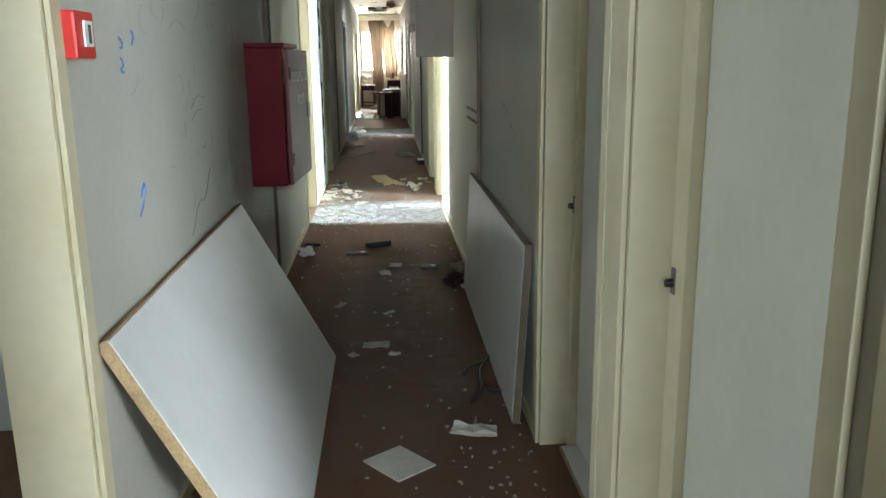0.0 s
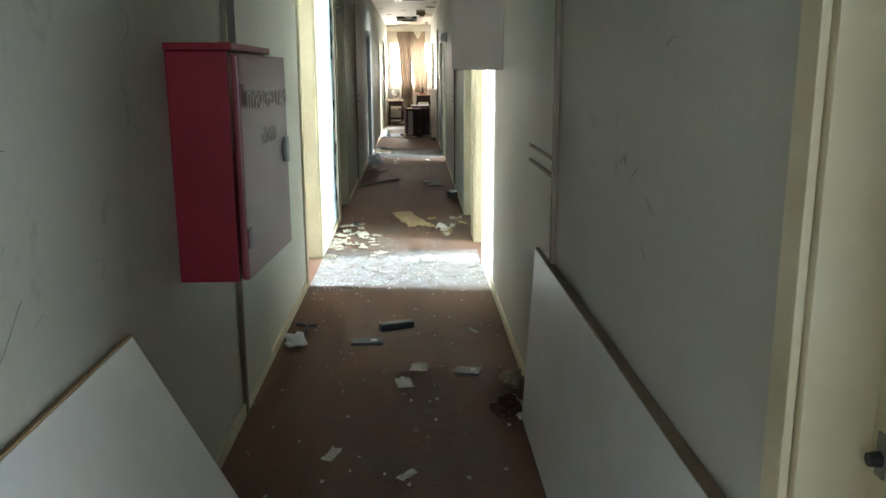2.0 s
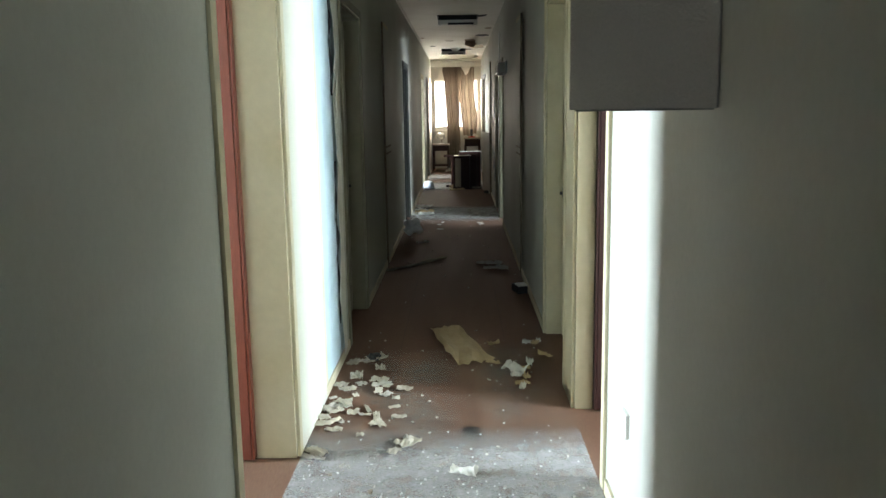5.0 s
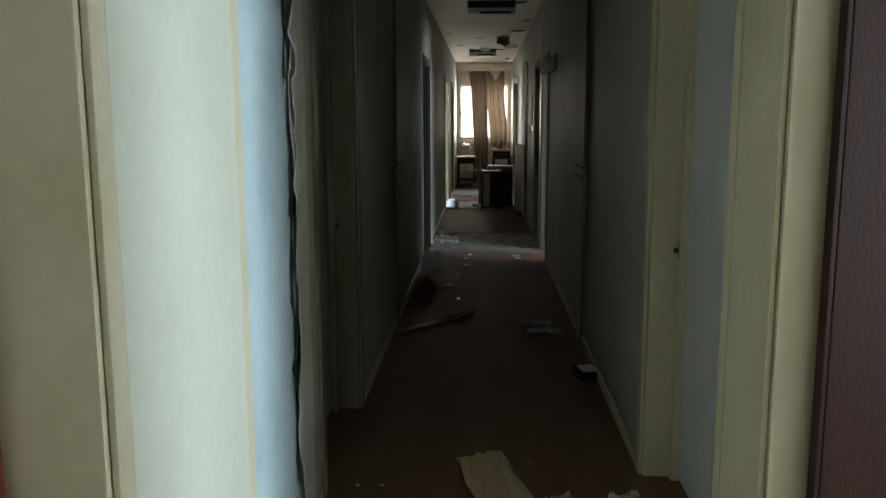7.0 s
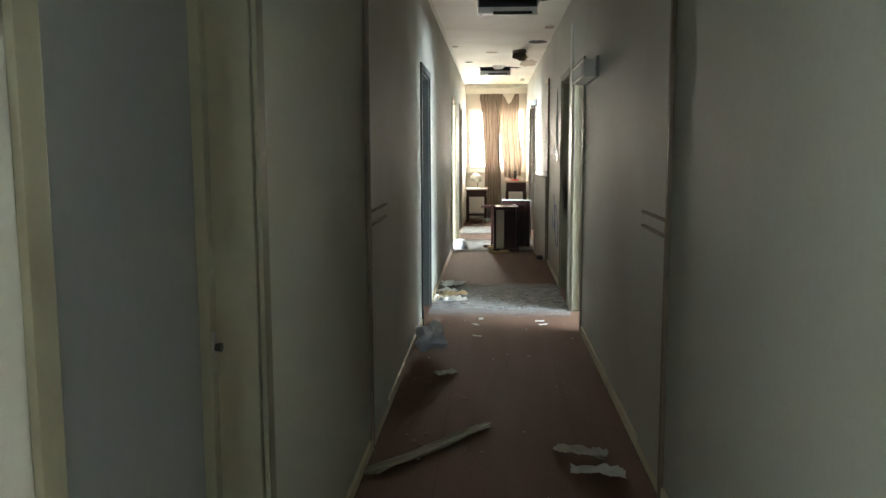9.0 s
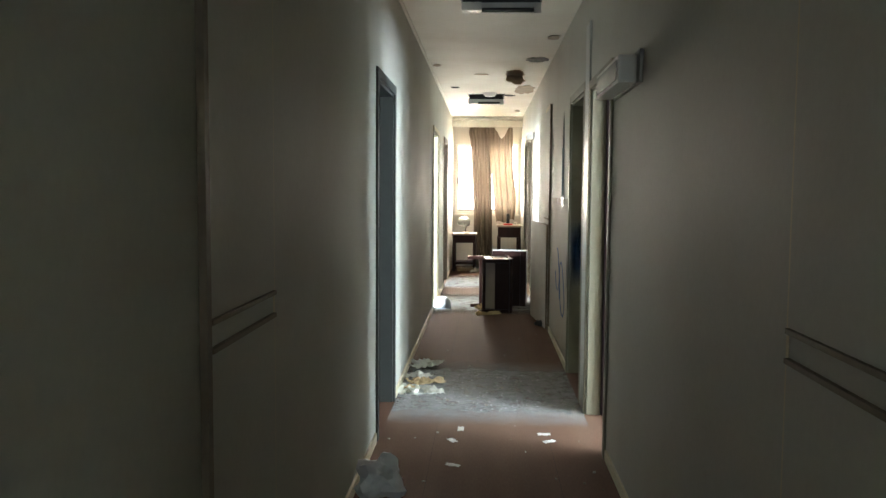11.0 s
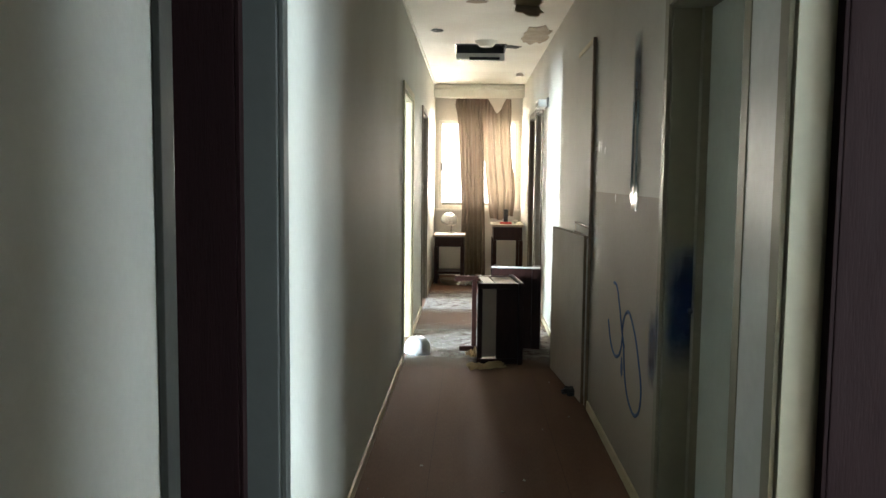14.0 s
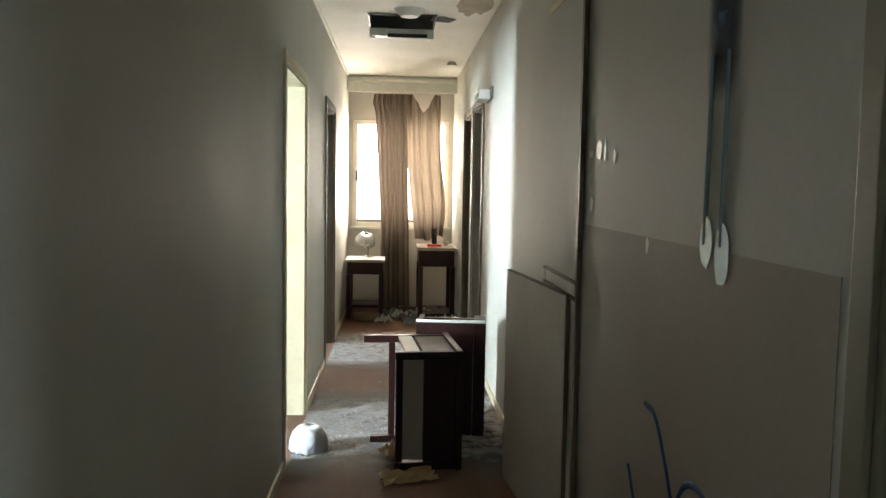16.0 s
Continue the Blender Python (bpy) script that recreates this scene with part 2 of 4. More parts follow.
def strokes(name, lines, width, material, parent=None):
    """Thin flat-ish strokes of paint, each a list of points."""
    cu = bpy.data.curves.new(name, "CURVE")
    cu.dimensions, cu.bevel_depth, cu.bevel_resolution = "3D", width, 1
    for pts in lines:
        sp = cu.splines.new("BEZIER")
        sp.bezier_points.add(len(pts) - 1)
        for p, q in zip(sp.bezier_points, pts):
            p.co, p.handle_left_type, p.handle_right_type = q, "AUTO", "AUTO"
    cu.materials.append(material)
    ob = new(name, cu)
    if parent is not None:
        ob.parent = parent
    return ob


# ---- structure ----
def wall_y(x0, x1, ya, yb, z1, gaps):
    """Wall along y with openings (y0, y1, sill, head)."""
    bm, y = bmesh.new(), ya
    for a, b, s, h in sorted(gaps):
        box(bm, x0, x1, y, a, 0, z1)
        box(bm, x0, x1, a, b, h, z1)
        if s > 0:
            box(bm, x0, x1, a, b, 0, s)
        y = b
    box(bm, x0, x1, y, yb, 0, z1)
    return bm


structure("ground", one_box(-400, 400, -400, 400, -3.6, -3.5), EARTH, "dry bare ground outside the windows", "ground")
fl = one_box(XLO - 0.25, XRO + 0.25, Y0 - 0.25, YE + 0.25, -0.25, 0)
for k, x in enumerate((-0.36, 0.272)):
    structure("trim_floor_seam_%d" % (k + 1), one_box(x - 0.0012, x + 0.0012, Y0, YE, -0.001, 0.0005), SEAM, "thin dark seam between two sheets of lino", "seam")
structure("trim_cornice", one_box(XL + 0.0005, XL + 0.02, Y0 + 0.01, 24.59, CEIL - 0.022, CEIL - 0.0005, 0.004), CEILING, "thin white cornice strip under the ceiling", "trim")
structure("floor", fl, FLOOR, "dusty worn brown lino floor strewn with scraps", "floor")

structure("wall_left", wall_y(XL - TH, XL, Y0, YE, CEIL, [(a, b, 0, h) for a, b, _, _, h in LEFT_DOORS]), PAINT,
          "off-white glossy painted corridor wall, scuffed and scrawled")
structure("wall_right", wall_y(XR, XR + TH, Y0, YE, CEIL, [(a, b, 0, h) for a, b, _, _, h in RIGHT_DOORS]), PAINT,
          "off-white glossy painted corridor wall with scuffs")
structure("wall_outer_left", wall_y(XLO - 0.25, XLO, Y0, YE, CEIL, [(a, b, 0.30, 2.3) for a, b, _ in LEFT_WINDOWS]), ROOMWALL, "pale plastered outer wall of the rooms")
structure("wall_outer_right", wall_y(XRO, XRO + 0.25, Y0, YE, CEIL, [(a, b, 0.30, 2.3) for a, b, _ in RIGHT_WINDOWS]), ROOMWALL, "pale plastered outer wall of the rooms")
for i, y in enumerate(LEFT_PARTS):
    structure("wall_room_left_%d" % (i + 1), one_box(XLO, XL - TH, y - 0.06, y + 0.06, 0, CEIL), ROOMWALL, "pale plastered partition between rooms")
for i, y in enumerate(RIGHT_PARTS):
    structure("wall_room_right_%d" % (i + 1), one_box(XR + TH, XRO, y - 0.06, y + 0.06, 0, CEIL), ROOMWALL, "pale plastered partition between rooms")


def wall_x(y0, y1, gap, xa, xb):
    bm = bmesh.new()
    a, b, s, h = gap
    box(bm, xa, a, y0, y1, 0, CEIL)
    box(bm, b, xb, y0, y1, 0, CEIL)
    box(bm, a, b, y0, y1, h, CEIL)
    box(bm, a, b, y0, y1, 0, s)
    return bm


structure("wall_end", wall_x(YE, YE + 0.25, (-0.63, 0.49, 0.95, 2.19), XLO - 0.25, XRO + 0.25), ROOMWALL, "pale end wall round the bright window")
back = wall_x(Y0 - 0.25, Y0, (-0.6, 0.46, 0.95, 2.19), XLO - 0.25, 0.9)
# unseen opening at x 2.4 to 4.0, added for the back-room lamp
for a, b, c, d in ((0.9, 2.4, 0, CEIL), (4.0, XRO + 0.25, 0, CEIL), (2.4, 4.0, 0, 0.6), (2.4, 4.0, 2.3, CEIL)):
    box(back, a, b, Y0 - 0.25, Y0, c, d)
structure("wall_back", back, ROOMWALL, "pale wall closing the corridor")

HOLES = [(-0.27, 0.27, 15.55, 16.0), (-0.345, 0.15, 21.30, 21.80)]
cb, y = bmesh.new(), Y0 - 0.25
for a, b, c, d in HOLES:
    box(cb, XLO - 0.25, XRO + 0.25, y, c, CEIL, CEIL + 0.02)
    box(cb, XLO - 0.25, a, c, d, CEIL, CEIL + 0.02)
    box(cb, b, XRO + 0.25, c, d, CEIL, CEIL + 0.02)
    y = d
box(cb, XLO - 0.25, XRO + 0.25, y, YE + 0.25, CEIL, CEIL + 0.02)
structure("ceiling", cb, CEILING, "yellowed white suspended ceiling with broken openings", "ceiling")
structure("roof", one_box(XLO - 0.25, XRO + 0.25, Y0 - 0.25, YE + 0.25, CEIL + 0.35, CEIL + 0.5), DARK, "dark slab above the suspended ceiling", "roof")
pb = bmesh.new()
box(pb, XLO - 0.25, XLO - 0.23, Y0 - 0.25, YE + 0.25, CEIL + 0.021, CEIL + 0.349)
box(pb, XRO + 0.23, XRO + 0.25, Y0 - 0.25, YE + 0.25, CEIL + 0.021, CEIL + 0.349)
box(pb, XLO - 0.22, XRO + 0.22, Y0 - 0.25, Y0 - 0.23, CEIL + 0.021, CEIL + 0.349)
box(pb, XLO - 0.22, XRO + 0.22, YE + 0.23, YE + 0.25, CEIL + 0.021, CEIL + 0.349)
structure("wall_above_ceiling", pb, CONCRETE, "concrete edge round the ceiling void")


def baseboards(name, x, sgn, doors):
    bm, y = bmesh.new(), Y0
    for a, b, *_ in sorted(doors) + [(YE, YE)]:
        if a - 0.06 > y + 0.02:
            box(bm, *sorted((x, x + sgn * 0.012)), y, a - 0.06, 0, 0.055, 0.003)
        y = b + 0.06
    structure(name, bm, CREAM, "thin cream painted skirting strip", "baseboard")


baseboards("baseboard_left", XL, 1, LEFT_DOORS)
baseboards("baseboard_right", XR, -1, RIGHT_DOORS)

# ---- doors ----
LEAF = {"cream": CREAMLEAF, "white": WHITE, "red": REDWOOD, "maroon": MAROON, "grey": GREY, "brown": DARKWOOD, "pale": PALE}
WORDS = {"cream": "cream painted", "maroon": "dark maroon wooden", "white": "white laminate", "red": "reddish-brown wooden", "grey": "grey painted", "brown": "dark brown wooden", "pale": "pale green-grey painted", "none": "no"}


def doorway(n, side, a, b, is_open, leaf, h):
    """A lined doorway with casing and, where it has one, its leaf. side: -1 left wall, 1 right wall."""
    x = XL if side < 0 else XR
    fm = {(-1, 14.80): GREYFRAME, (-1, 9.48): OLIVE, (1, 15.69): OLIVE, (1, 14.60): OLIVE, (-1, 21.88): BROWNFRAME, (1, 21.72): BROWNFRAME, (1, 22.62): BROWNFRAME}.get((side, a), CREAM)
    words = ("an open %s leaf" if is_open else "a shut %s leaf") % WORDS[leaf]
    d = thing("door_%d" % n, ("cream" if fm is CREAM else "brown" if fm is BROWNFRAME else "olive" if fm is OLIVE else "grey") + "-painted wooden door frame with " + words, "door", kind="structure")

    def slab(name, u0, u1, y0, y1, z0, z1, m, parent=d, bev=0.003):
        xs = sorted((x + side * u0, x + side * u1))
        return part(name, one_box(xs[0], xs[1], y0, y1, z0, z1, bev), m, parent)
    t = 0.035
    slab("jamb", 0.001, TH + 0.01, a, a + t, 0, h, fm)
    slab("jamb", 0.001, TH + 0.01, b - t, b, 0, h, fm)
    slab("head", 0.001, TH + 0.01, a + t, b - t, h - t, h, fm)
    w = 0.055
    slab("casing", -0.014, -0.001, a - w + 0.02, a + 0.02, 0, h + w - 0.02, fm)
    slab("casing", -0.014, -0.001, b - 0.02, b + w - 0.02, 0, h + w - 0.02, fm)
    slab("casing", -0.014, -0.001, a + 0.021, b - 0.021, h - 0.02, h + w - 0.02, fm)
    if leaf == "none":
        return d
    lm = LEAF[leaf]
    if is_open:
        o = 0.095 if leaf in ("brown", "maroon") else TH + 0.015
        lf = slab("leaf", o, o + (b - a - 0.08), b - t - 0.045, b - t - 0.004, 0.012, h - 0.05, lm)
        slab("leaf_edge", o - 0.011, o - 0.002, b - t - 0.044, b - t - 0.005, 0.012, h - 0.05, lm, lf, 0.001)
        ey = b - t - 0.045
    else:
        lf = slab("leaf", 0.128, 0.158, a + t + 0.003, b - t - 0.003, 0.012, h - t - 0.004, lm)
        slab("stop_bead", 0.100, 0.1275, b - t - (0.085 if leaf == "cream" else 0.04), b - t, 0, h - t, fm, d, 0.002)
        slab("lock_plate", 0.096, 0.0995, b - t - 0.036, b - t - 0.016, 0.875, 0.935, STEEL, d, 0.001)
        xs = x + side * 0.088
        k = bmesh.new()
        cyl(k, 0.009, 0.011, 0.015, pose(xs, b - t - 0.026, 0.90, 0, 90, 0), 12)
        part("latch", k, BLACK, d)
        if leaf == "pale":
            slab("lock_backplate", 0.1235, 0.1275, a + 0.14, a + 0.30, 1.08, 1.13, STEEL, lf, 0.001)
            slab("key_guard", 0.115, 0.123, a + 0.28, a + 0.295, 1.07, 1.14, BLACK, lf, 0.001)
    return d


n = 0
for dd in LEFT_DOORS:
    n += 1
    doorway(n, -1, *dd)
for dd in RIGHT_DOORS:
    n += 1
    doorway(n, 1, *dd)


for k, (x0, x1, ya, yb, h, mm) in enumerate([(XR - 0.012, XR - 0.001, 1.817, 1.903, 2.4, CREAM), (XL + 0.001, XL + 0.012, 7.899, 8.540, 2.5, CREAMLEAF), (XR - 0.012, XR - 0.001, 8.437, 8.663, 2.4, CREAM), (XR - 0.012, XR - 0.001, 15.457, 15.653, 2.4, PALEFRAME)]):
    structure("trim_post_%d" % (k + 1), one_box(x0, x1, ya, yb, 0, h, 0.002), mm, "painted wooden panel between two door frames", "trim")

# ---- windows ----
def side_window(n, x, a, b, side):
    d = thing("window_%d" % n, "white framed window full of daylight", "window", kind="structure")
    def fr(name, y0, y1, z0, z1):
        part(name, one_box(x - 0.03, x + 0.03, y0, y1, z0, z1, 0.004), OFFWHITE, d)
    fr("window_frame", a, a + 0.06, 0.30, 2.3)
    fr("window_frame", b - 0.06, b, 0.30, 2.3)
    fr("window_frame", a + 0.06, b - 0.06, 0.30, 0.36)
    fr("window_frame", a + 0.06, b - 0.06, 2.24, 2.3)
    fr("transom", a + 0.06, b - 0.06, 1.78, 1.82)
    return d


n = 0
for a, b, _ in LEFT_WINDOWS:
    n += 1
    side_window(n, XLO - 0.06, a, b, -1)
for a, b, _ in RIGHT_WINDOWS:
    n += 1
    side_window(n, XRO + 0.06, a, b, 1)

GLOW = bpy.data.materials.new("bright_sky")
GLOW.use_nodes = True
GLOW.node_tree.nodes["Principled BSDF"].inputs["Emission Color"].default_value = (1.0, 0.96, 0.90, 1)
GLOW.node_tree.nodes["Principled BSDF"].inputs["Emission Strength"].default_value = 9.0
structure("backdrop", one_box(-4, 4, YE + 3.0, YE + 3.05, -3.4, 5.5), GLOW, "white hazy sky outside the end window", "sky")
d = thing("window_end", "white metal sliding window, washed out by daylight", "window", kind="structure")
for nm, x0, x1, z0, z1 in [("window_frame", -0.63, -0.58, 0.95, 2.19), ("window_frame", 0.44, 0.49, 0.95, 2.19), ("window_frame", -0.58, 0.44, 0.95, 1.0),
                           ("window_frame", -0.58, 0.44, 2.14, 2.19), ("mullion", -0.10, -0.05, 1.0, 2.14), ("sash_rail", -0.58, -0.10, 1.0, 1.035), ("sash_rail", -0.05, 0.44, 1.0, 1.035)]:
    part(nm, one_box(x0, x1, YE + 0.05, YE + 0.10, z0, z1, 0.004), STEEL if nm != "window_frame" else OFFWHITE, d)
part("window_sill", one_box(-0.66, 0.52, YE - 0.05, YE - 0.001, 0.92, 0.948, 0.005), OFFWHITE, d)
part("lock", one_box(-0.60, -0.57, YE + 0.03, YE + 0.049, 1.48, 1.60, 0.003), BLACK, d)


# ---- riser cupboards let into the walls ----
def riser(side, a, b, top=2.2):
    x = XL if side < 0 else XR
    r = thing("riser_cupboard", "off-white painted service cupboard with brown-edged upper and lower hatch", "cupboard", group="service cupboards along the corridor")

    def slab(name, u0, u1, y0, y1, z0, z1, m, bev=0.003):
        xs = sorted((x - side * u0, x - side * u1))
        return part(name, one_box(xs[0], xs[1], y0, y1, z0, z1, bev), m, r)
    slab("upper_hatch", 0.004, 0.016, a + 0.03, b - 0.012, 1.10, top - 0.03, PAINT)
    slab("lower_hatch", 0.004, 0.016, a + 0.03, b - 0.012, 0.06, 1.025, PAINT)
    slab("rail", 0.002, 0.012, a + 0.03, b - 0.012, 1.038, 1.087, PAINT)
    slab("lip", 0.003, 0.022, a + 0.03, b - 0.012, 1.087, 1.099, BROWNLIP, 0.002)
    slab("lip", 0.003, 0.022, a + 0.03, b - 0.012, 1.026, 1.038, BROWNLIP, 0.002)
    slab("stile", 0.002, 0.020, a, a + 0.028, 0, top, BROWNLIP, 0.002)
    slab("stile", 0.002, 0.014, b - 0.010, b, 0, top, CREAM, 0.002)
    slab("head", 0.002, 0.020, a + 0.029, b - 0.011, top - 0.029, top, CREAM, 0.002)
    return r


rs = riser(-1, 4.92, 5.53, 2.3)
part("open_gap", one_box(XL + 0.0165, XL + 0.019, 4.955, 5.09, 1.11, 2.26, 0.001), DARK, rs, "black open gap")
riser(1, 4.56, 5.16, 2.3)
riser(-1, 12.06, 12.62)
riser(1, 11.60, 12.12)
riser(1, 18.32, 18.98, 2.2)


# ---- leaning boards ----
def board(name, label, p_top_near, p_top_far, p_bot_near, thick, face, edge):
    """A flat rectangular sheet from three corners, with edge bands of their own."""
    a, b, c = Vector(p_top_near), Vector(p_top_far), Vector(p_bot_near)
    u, v = (b - a), (c - a)
    v -= u * (v.dot(u) / u.dot(u))
    L, H = u.length, v.length
    u.normalize(), v.normalize()
    w = u.cross(v)
    m = Matrix((u, v, w)).transposed().to_4x4()
    m.translation = a
    t = thing(name, label, "board", m)
    part("sheet", one_box(0.006, L - 0.006, 0.006, H - 0.006, -thick / 2, thick / 2, 0.001), face, t)
    e = thick / 2 - 0.002
    for x0, x1, y0, y1 in ((0, 0.0055, 0, H), (L - 0.0055, L, 0, H), (0.006, L - 0.006, 0, 0.0055), (0.006, L - 0.006, H - 0.0055, H)):
        part("edge_band", one_box(x0, x1, y0, y1, -e, e, 0.001), edge, t, "bare chipboard edge")
    return t


board("leaning_board", "white laminated chipboard sheet leaning aslant on the wall", (-0.668, 1.83, 0.765), (-0.668, 3.66, 0.765), (-0.270, 1.85, 0.018), 0.034, WHITE, EDGEWOOD)
board("leaning_board", "white laminated board with brown edge standing against the wall", (0.522, 2.90, 0.72), (0.522, 4.84, 0.72), (0.480, 2.90, 0.004), 0.032, WHITE, BROWNLIP)
board("fallen_board", "small white board lying flat in the doorway", (0.60, 2.66, 0.02), (0.60, 2.06, 0.02), (0.85, 2.66, 0.02), 0.02, WHITE, EDGEWOOD)

# ---- fire hose cabinet, call point, hanging panel ----
fc = thing("fire_hose_cabinet", "red enamelled steel fire hose cabinet, faded lettering, door ajar", "fire cabinet")
part("body", one_box(XL + 0.001, -0.50, 4.18, 4.80, 0.765, 1.455, 0.006), RED, fc)
part("lid", one_box(XL + 0.001, -0.485, 4.17, 4.82, 1.456, 1.478, 0.004), RED, fc)
for k in range(5):
    part("slot", one_box(-0.665, -0.52, 4.1775, 4.1815, 1.275 + k * 0.022, 1.287 + k * 0.022), RED, fc)
fd = thing("cabinet_door", "", "", pose(-0.492, 4.185, 0, 0, 0, -4.0))
fd.parent = fc
part("door_panel", one_box(0, 0.022, 0, 0.60, 0.77, 1.445, 0.006), REDDOOR, fd)
for z in (0.90, 1.33):
    part("hinge", one_box(0.0225, 0.03, -0.008, 0.03, z - 0.03, z + 0.03, 0.003), DARKRED, fd)
hb = bmesh.new()
bmesh.ops.create_cone(hb, cap_ends=True, segments=20, radius1=0.045, radius2=0.045, depth=0.004, matrix=pose(0.0245, 0.535, 1.12, 0, 90, 0) @ Matrix.Diagonal((1, 0.55, 1, 1)))
part("grip_recess", hb, BLACK, fd)
part("grip", one_box(0.024, 0.034, 0.555, 0.568, 1.075, 1.165, 0.003), STEEL, fd)


def lettering(name, body, size, m, material, parent, stretch=1.0):
    cu = bpy.data.curves.new(name, "FONT")
    cu.body, cu.size, cu.extrude, cu.align_x, cu.offset = body, size, 0.0003, "CENTER", 0.0012
    cu.materials.append(material)
    ob = new(name, cu)
    ob.parent = parent
    ob.matrix_basis = m @ Matrix.Diagonal((stretch, 1, 1, 1))
    return ob


face = Matrix(((0, 0, 1, 0.0232), (1, 0, 0, 0), (0, 1, 0, 0), (0, 0, 0, 1)))
lettering("lettering", "\u03a0\u03a5\u03a1\u039f\u03a3\u0392\u0395\u03a3\u03a4\u0399\u039a\u0397", 0.068, Matrix.Translation((0, 0.335, 1.285)) @ face, LETTER, fd, 1.0)
lettering("lettering", "\u03a6\u03a9\u039b\u0399\u0391", 0.068, Matrix.Translation((0, 0.33, 1.165)) @ face, LETTER, fd, 1.0)

cp = thing("fire_call_point", "square red fire alarm call point screwed to the wall", "alarm button")
part("housing", one_box(XL + 0.001, XL + 0.04, 1.815, 1.93, 1.405, 1.505, 0.006), CALLRED, cp)
part("window", one_box(XL + 0.0405, XL + 0.045, 1.855, 1.905, 1.43, 1.485, 0.002), OFFWHITE, cp)
part("mark", one_box(XL + 0.0455, XL + 0.047, 1.874, 1.888, 1.437, 1.477), BLACK, cp)

hp = thing("wall_cabinet", "grey-beige wall cabinet with its door standing open", "cabinet", pose(XR - 0.006, 6.36, 1.405, 0, 0, 143.5))
part("cabinet_door", one_box(0, 0.34, -0.03, 0.0, 0, 0.66, 0.004), BOXCARD, hp)
part("edge_fold", one_box(0.0, 0.34, -0.036, -0.0305, -0.004, 0.012, 0.001), STEEL, hp)

sw = thing("wall_socket", "small white wall socket low on the wall", "socket")
part("plate", one_box(XR - 0.012, XR - 0.001, 7.14, 7.22, 0.36, 0.44, 0.003), OFFWHITE, sw)
part("insert", one_box(XR - 0.0165, XR - 0.0125, 7.16, 7.20, 0.38, 0.42, 0.002), OFFWHITE, sw)


def exit_light(y0, y1, z0, h=0.115):
    e = thing("emergency_light", "white plastic emergency light box on the wall", "lamp", group="emergency lights")
    part("housing", one_box(XR - 0.095, XR - 0.018, y0, y1, z0, z0 + h, 0.01), OFFWHITE, e)
    part("mount", one_box(XR - 0.0175, XR - 0.001, y0 - 0.05, y1 - 0.02, z0 - 0.005, z0 + h + 0.015, 0.003), STEEL, e)
    part("diffuser", one_box(XR - 0.1, XR - 0.0955, y0 + 0.03, y1 - 0.03, z0 + 0.015, z0 + h - 0.02, 0.002), GLASSWHITE, e)


exit_light(13.85, 14.50, 1.82)
exit_light(21.20, 21.50, 2.05, 0.07)

# ---- ceiling fittings ----
rng = random.Random(4)

def blob(bm, cx, cy, cz, rx, ry, axis="z", n=16, jag=0.35, thick=0.003):
    """A ragged flat piece with thickness."""
    ring = []
    for i in range(n):
        a = 2 * math.pi * i / n
        k = 1 + rng.uniform(-jag, jag)
        ring.append((math.cos(a) * rx * k, math.sin(a) * ry * k))
    vs = []
    for h in (0, thick):
        for p, q in ring:
            co = (cx + p, cy + q, cz + h) if axis == "z" else (cx + h, cy + p, cz + q)
            vs.append(bm.verts.new(co))
    bm.faces.new(vs[:n][::-1])
    bm.faces.new(vs[n:])
    for i in range(n):
        bm.faces.new((vs[i], vs[(i + 1) % n], vs[n + (i + 1) % n], vs[n + i]))
    return bm



for a, b, c, dd in HOLES:
    f = thing("ceiling_light", "dropped fluorescent tray in a broken black ceiling opening", "lamp", group="ceiling lights")
    part("side_plate", one_box(a + 0.002, b - 0.002, dd - 0.012, dd - 0.002, CEIL - 0.015, CEIL + 0.14, 0.002), BLACK, f)
    part("side_plate", one_box(a + 0.002, b - 0.002, c + 0.002, c + 0.012, CEIL - 0.01, CEIL + 0.14, 0.002), BLACK, f)
    part("end_plate", one_box(a + 0.002, a + 0.014, c + 0.013, dd - 0.013, CEIL - 0.01, CEIL + 0.14, 0.002), BLACK, f)
    part("end_plate", one_box(b - 0.014, b - 0.002, c + 0.013, dd - 0.013, CEIL - 0.01, CEIL + 0.14, 0.002), BLACK, f)
    part("back_plate", one_box(a + 0.002, b - 0.002, c + 0.002, dd - 0.002, CEIL + 0.141, CEIL + 0.15, 0.001), BLACK, f)
    part("reflector", one_box(a + 0.004, b - 0.004, dd - 0.03, dd - 0.013, CEIL - 0.088, CEIL - 0.016, 0.006), OFFWHITE, f)
    part("starter_box", one_box(a + 0.004, a + 0.14, dd - 0.10, dd - 0.031, CEIL - 0.085, CEIL - 0.025, 0.012), OFFWHITE, f)
    part("broken_edge", blob(bmesh.new(), b + 0.035, c + 0.14, CEIL - 0.005, 0.085, 0.12, n=7, jag=0.45, thick=0.004), DARK, f, "torn black edge of the opening")
    tb = bmesh.new()
    cyl(tb, 0.014, 0.014, b - a - 0.10, pose((a + b) / 2, dd - 0.05, CEIL - 0.07, 0, 90, 0), 14)
    part("tube", tb, BLACK, f, smooth=True)
    for xx in (a + 0.022, b - 0.055):
        part("socket", one_box(xx, xx + 0.028, dd - 0.085, dd - 0.015, CEIL - 0.10, CEIL - 0.056, 0.004), OFFWHITE, f)




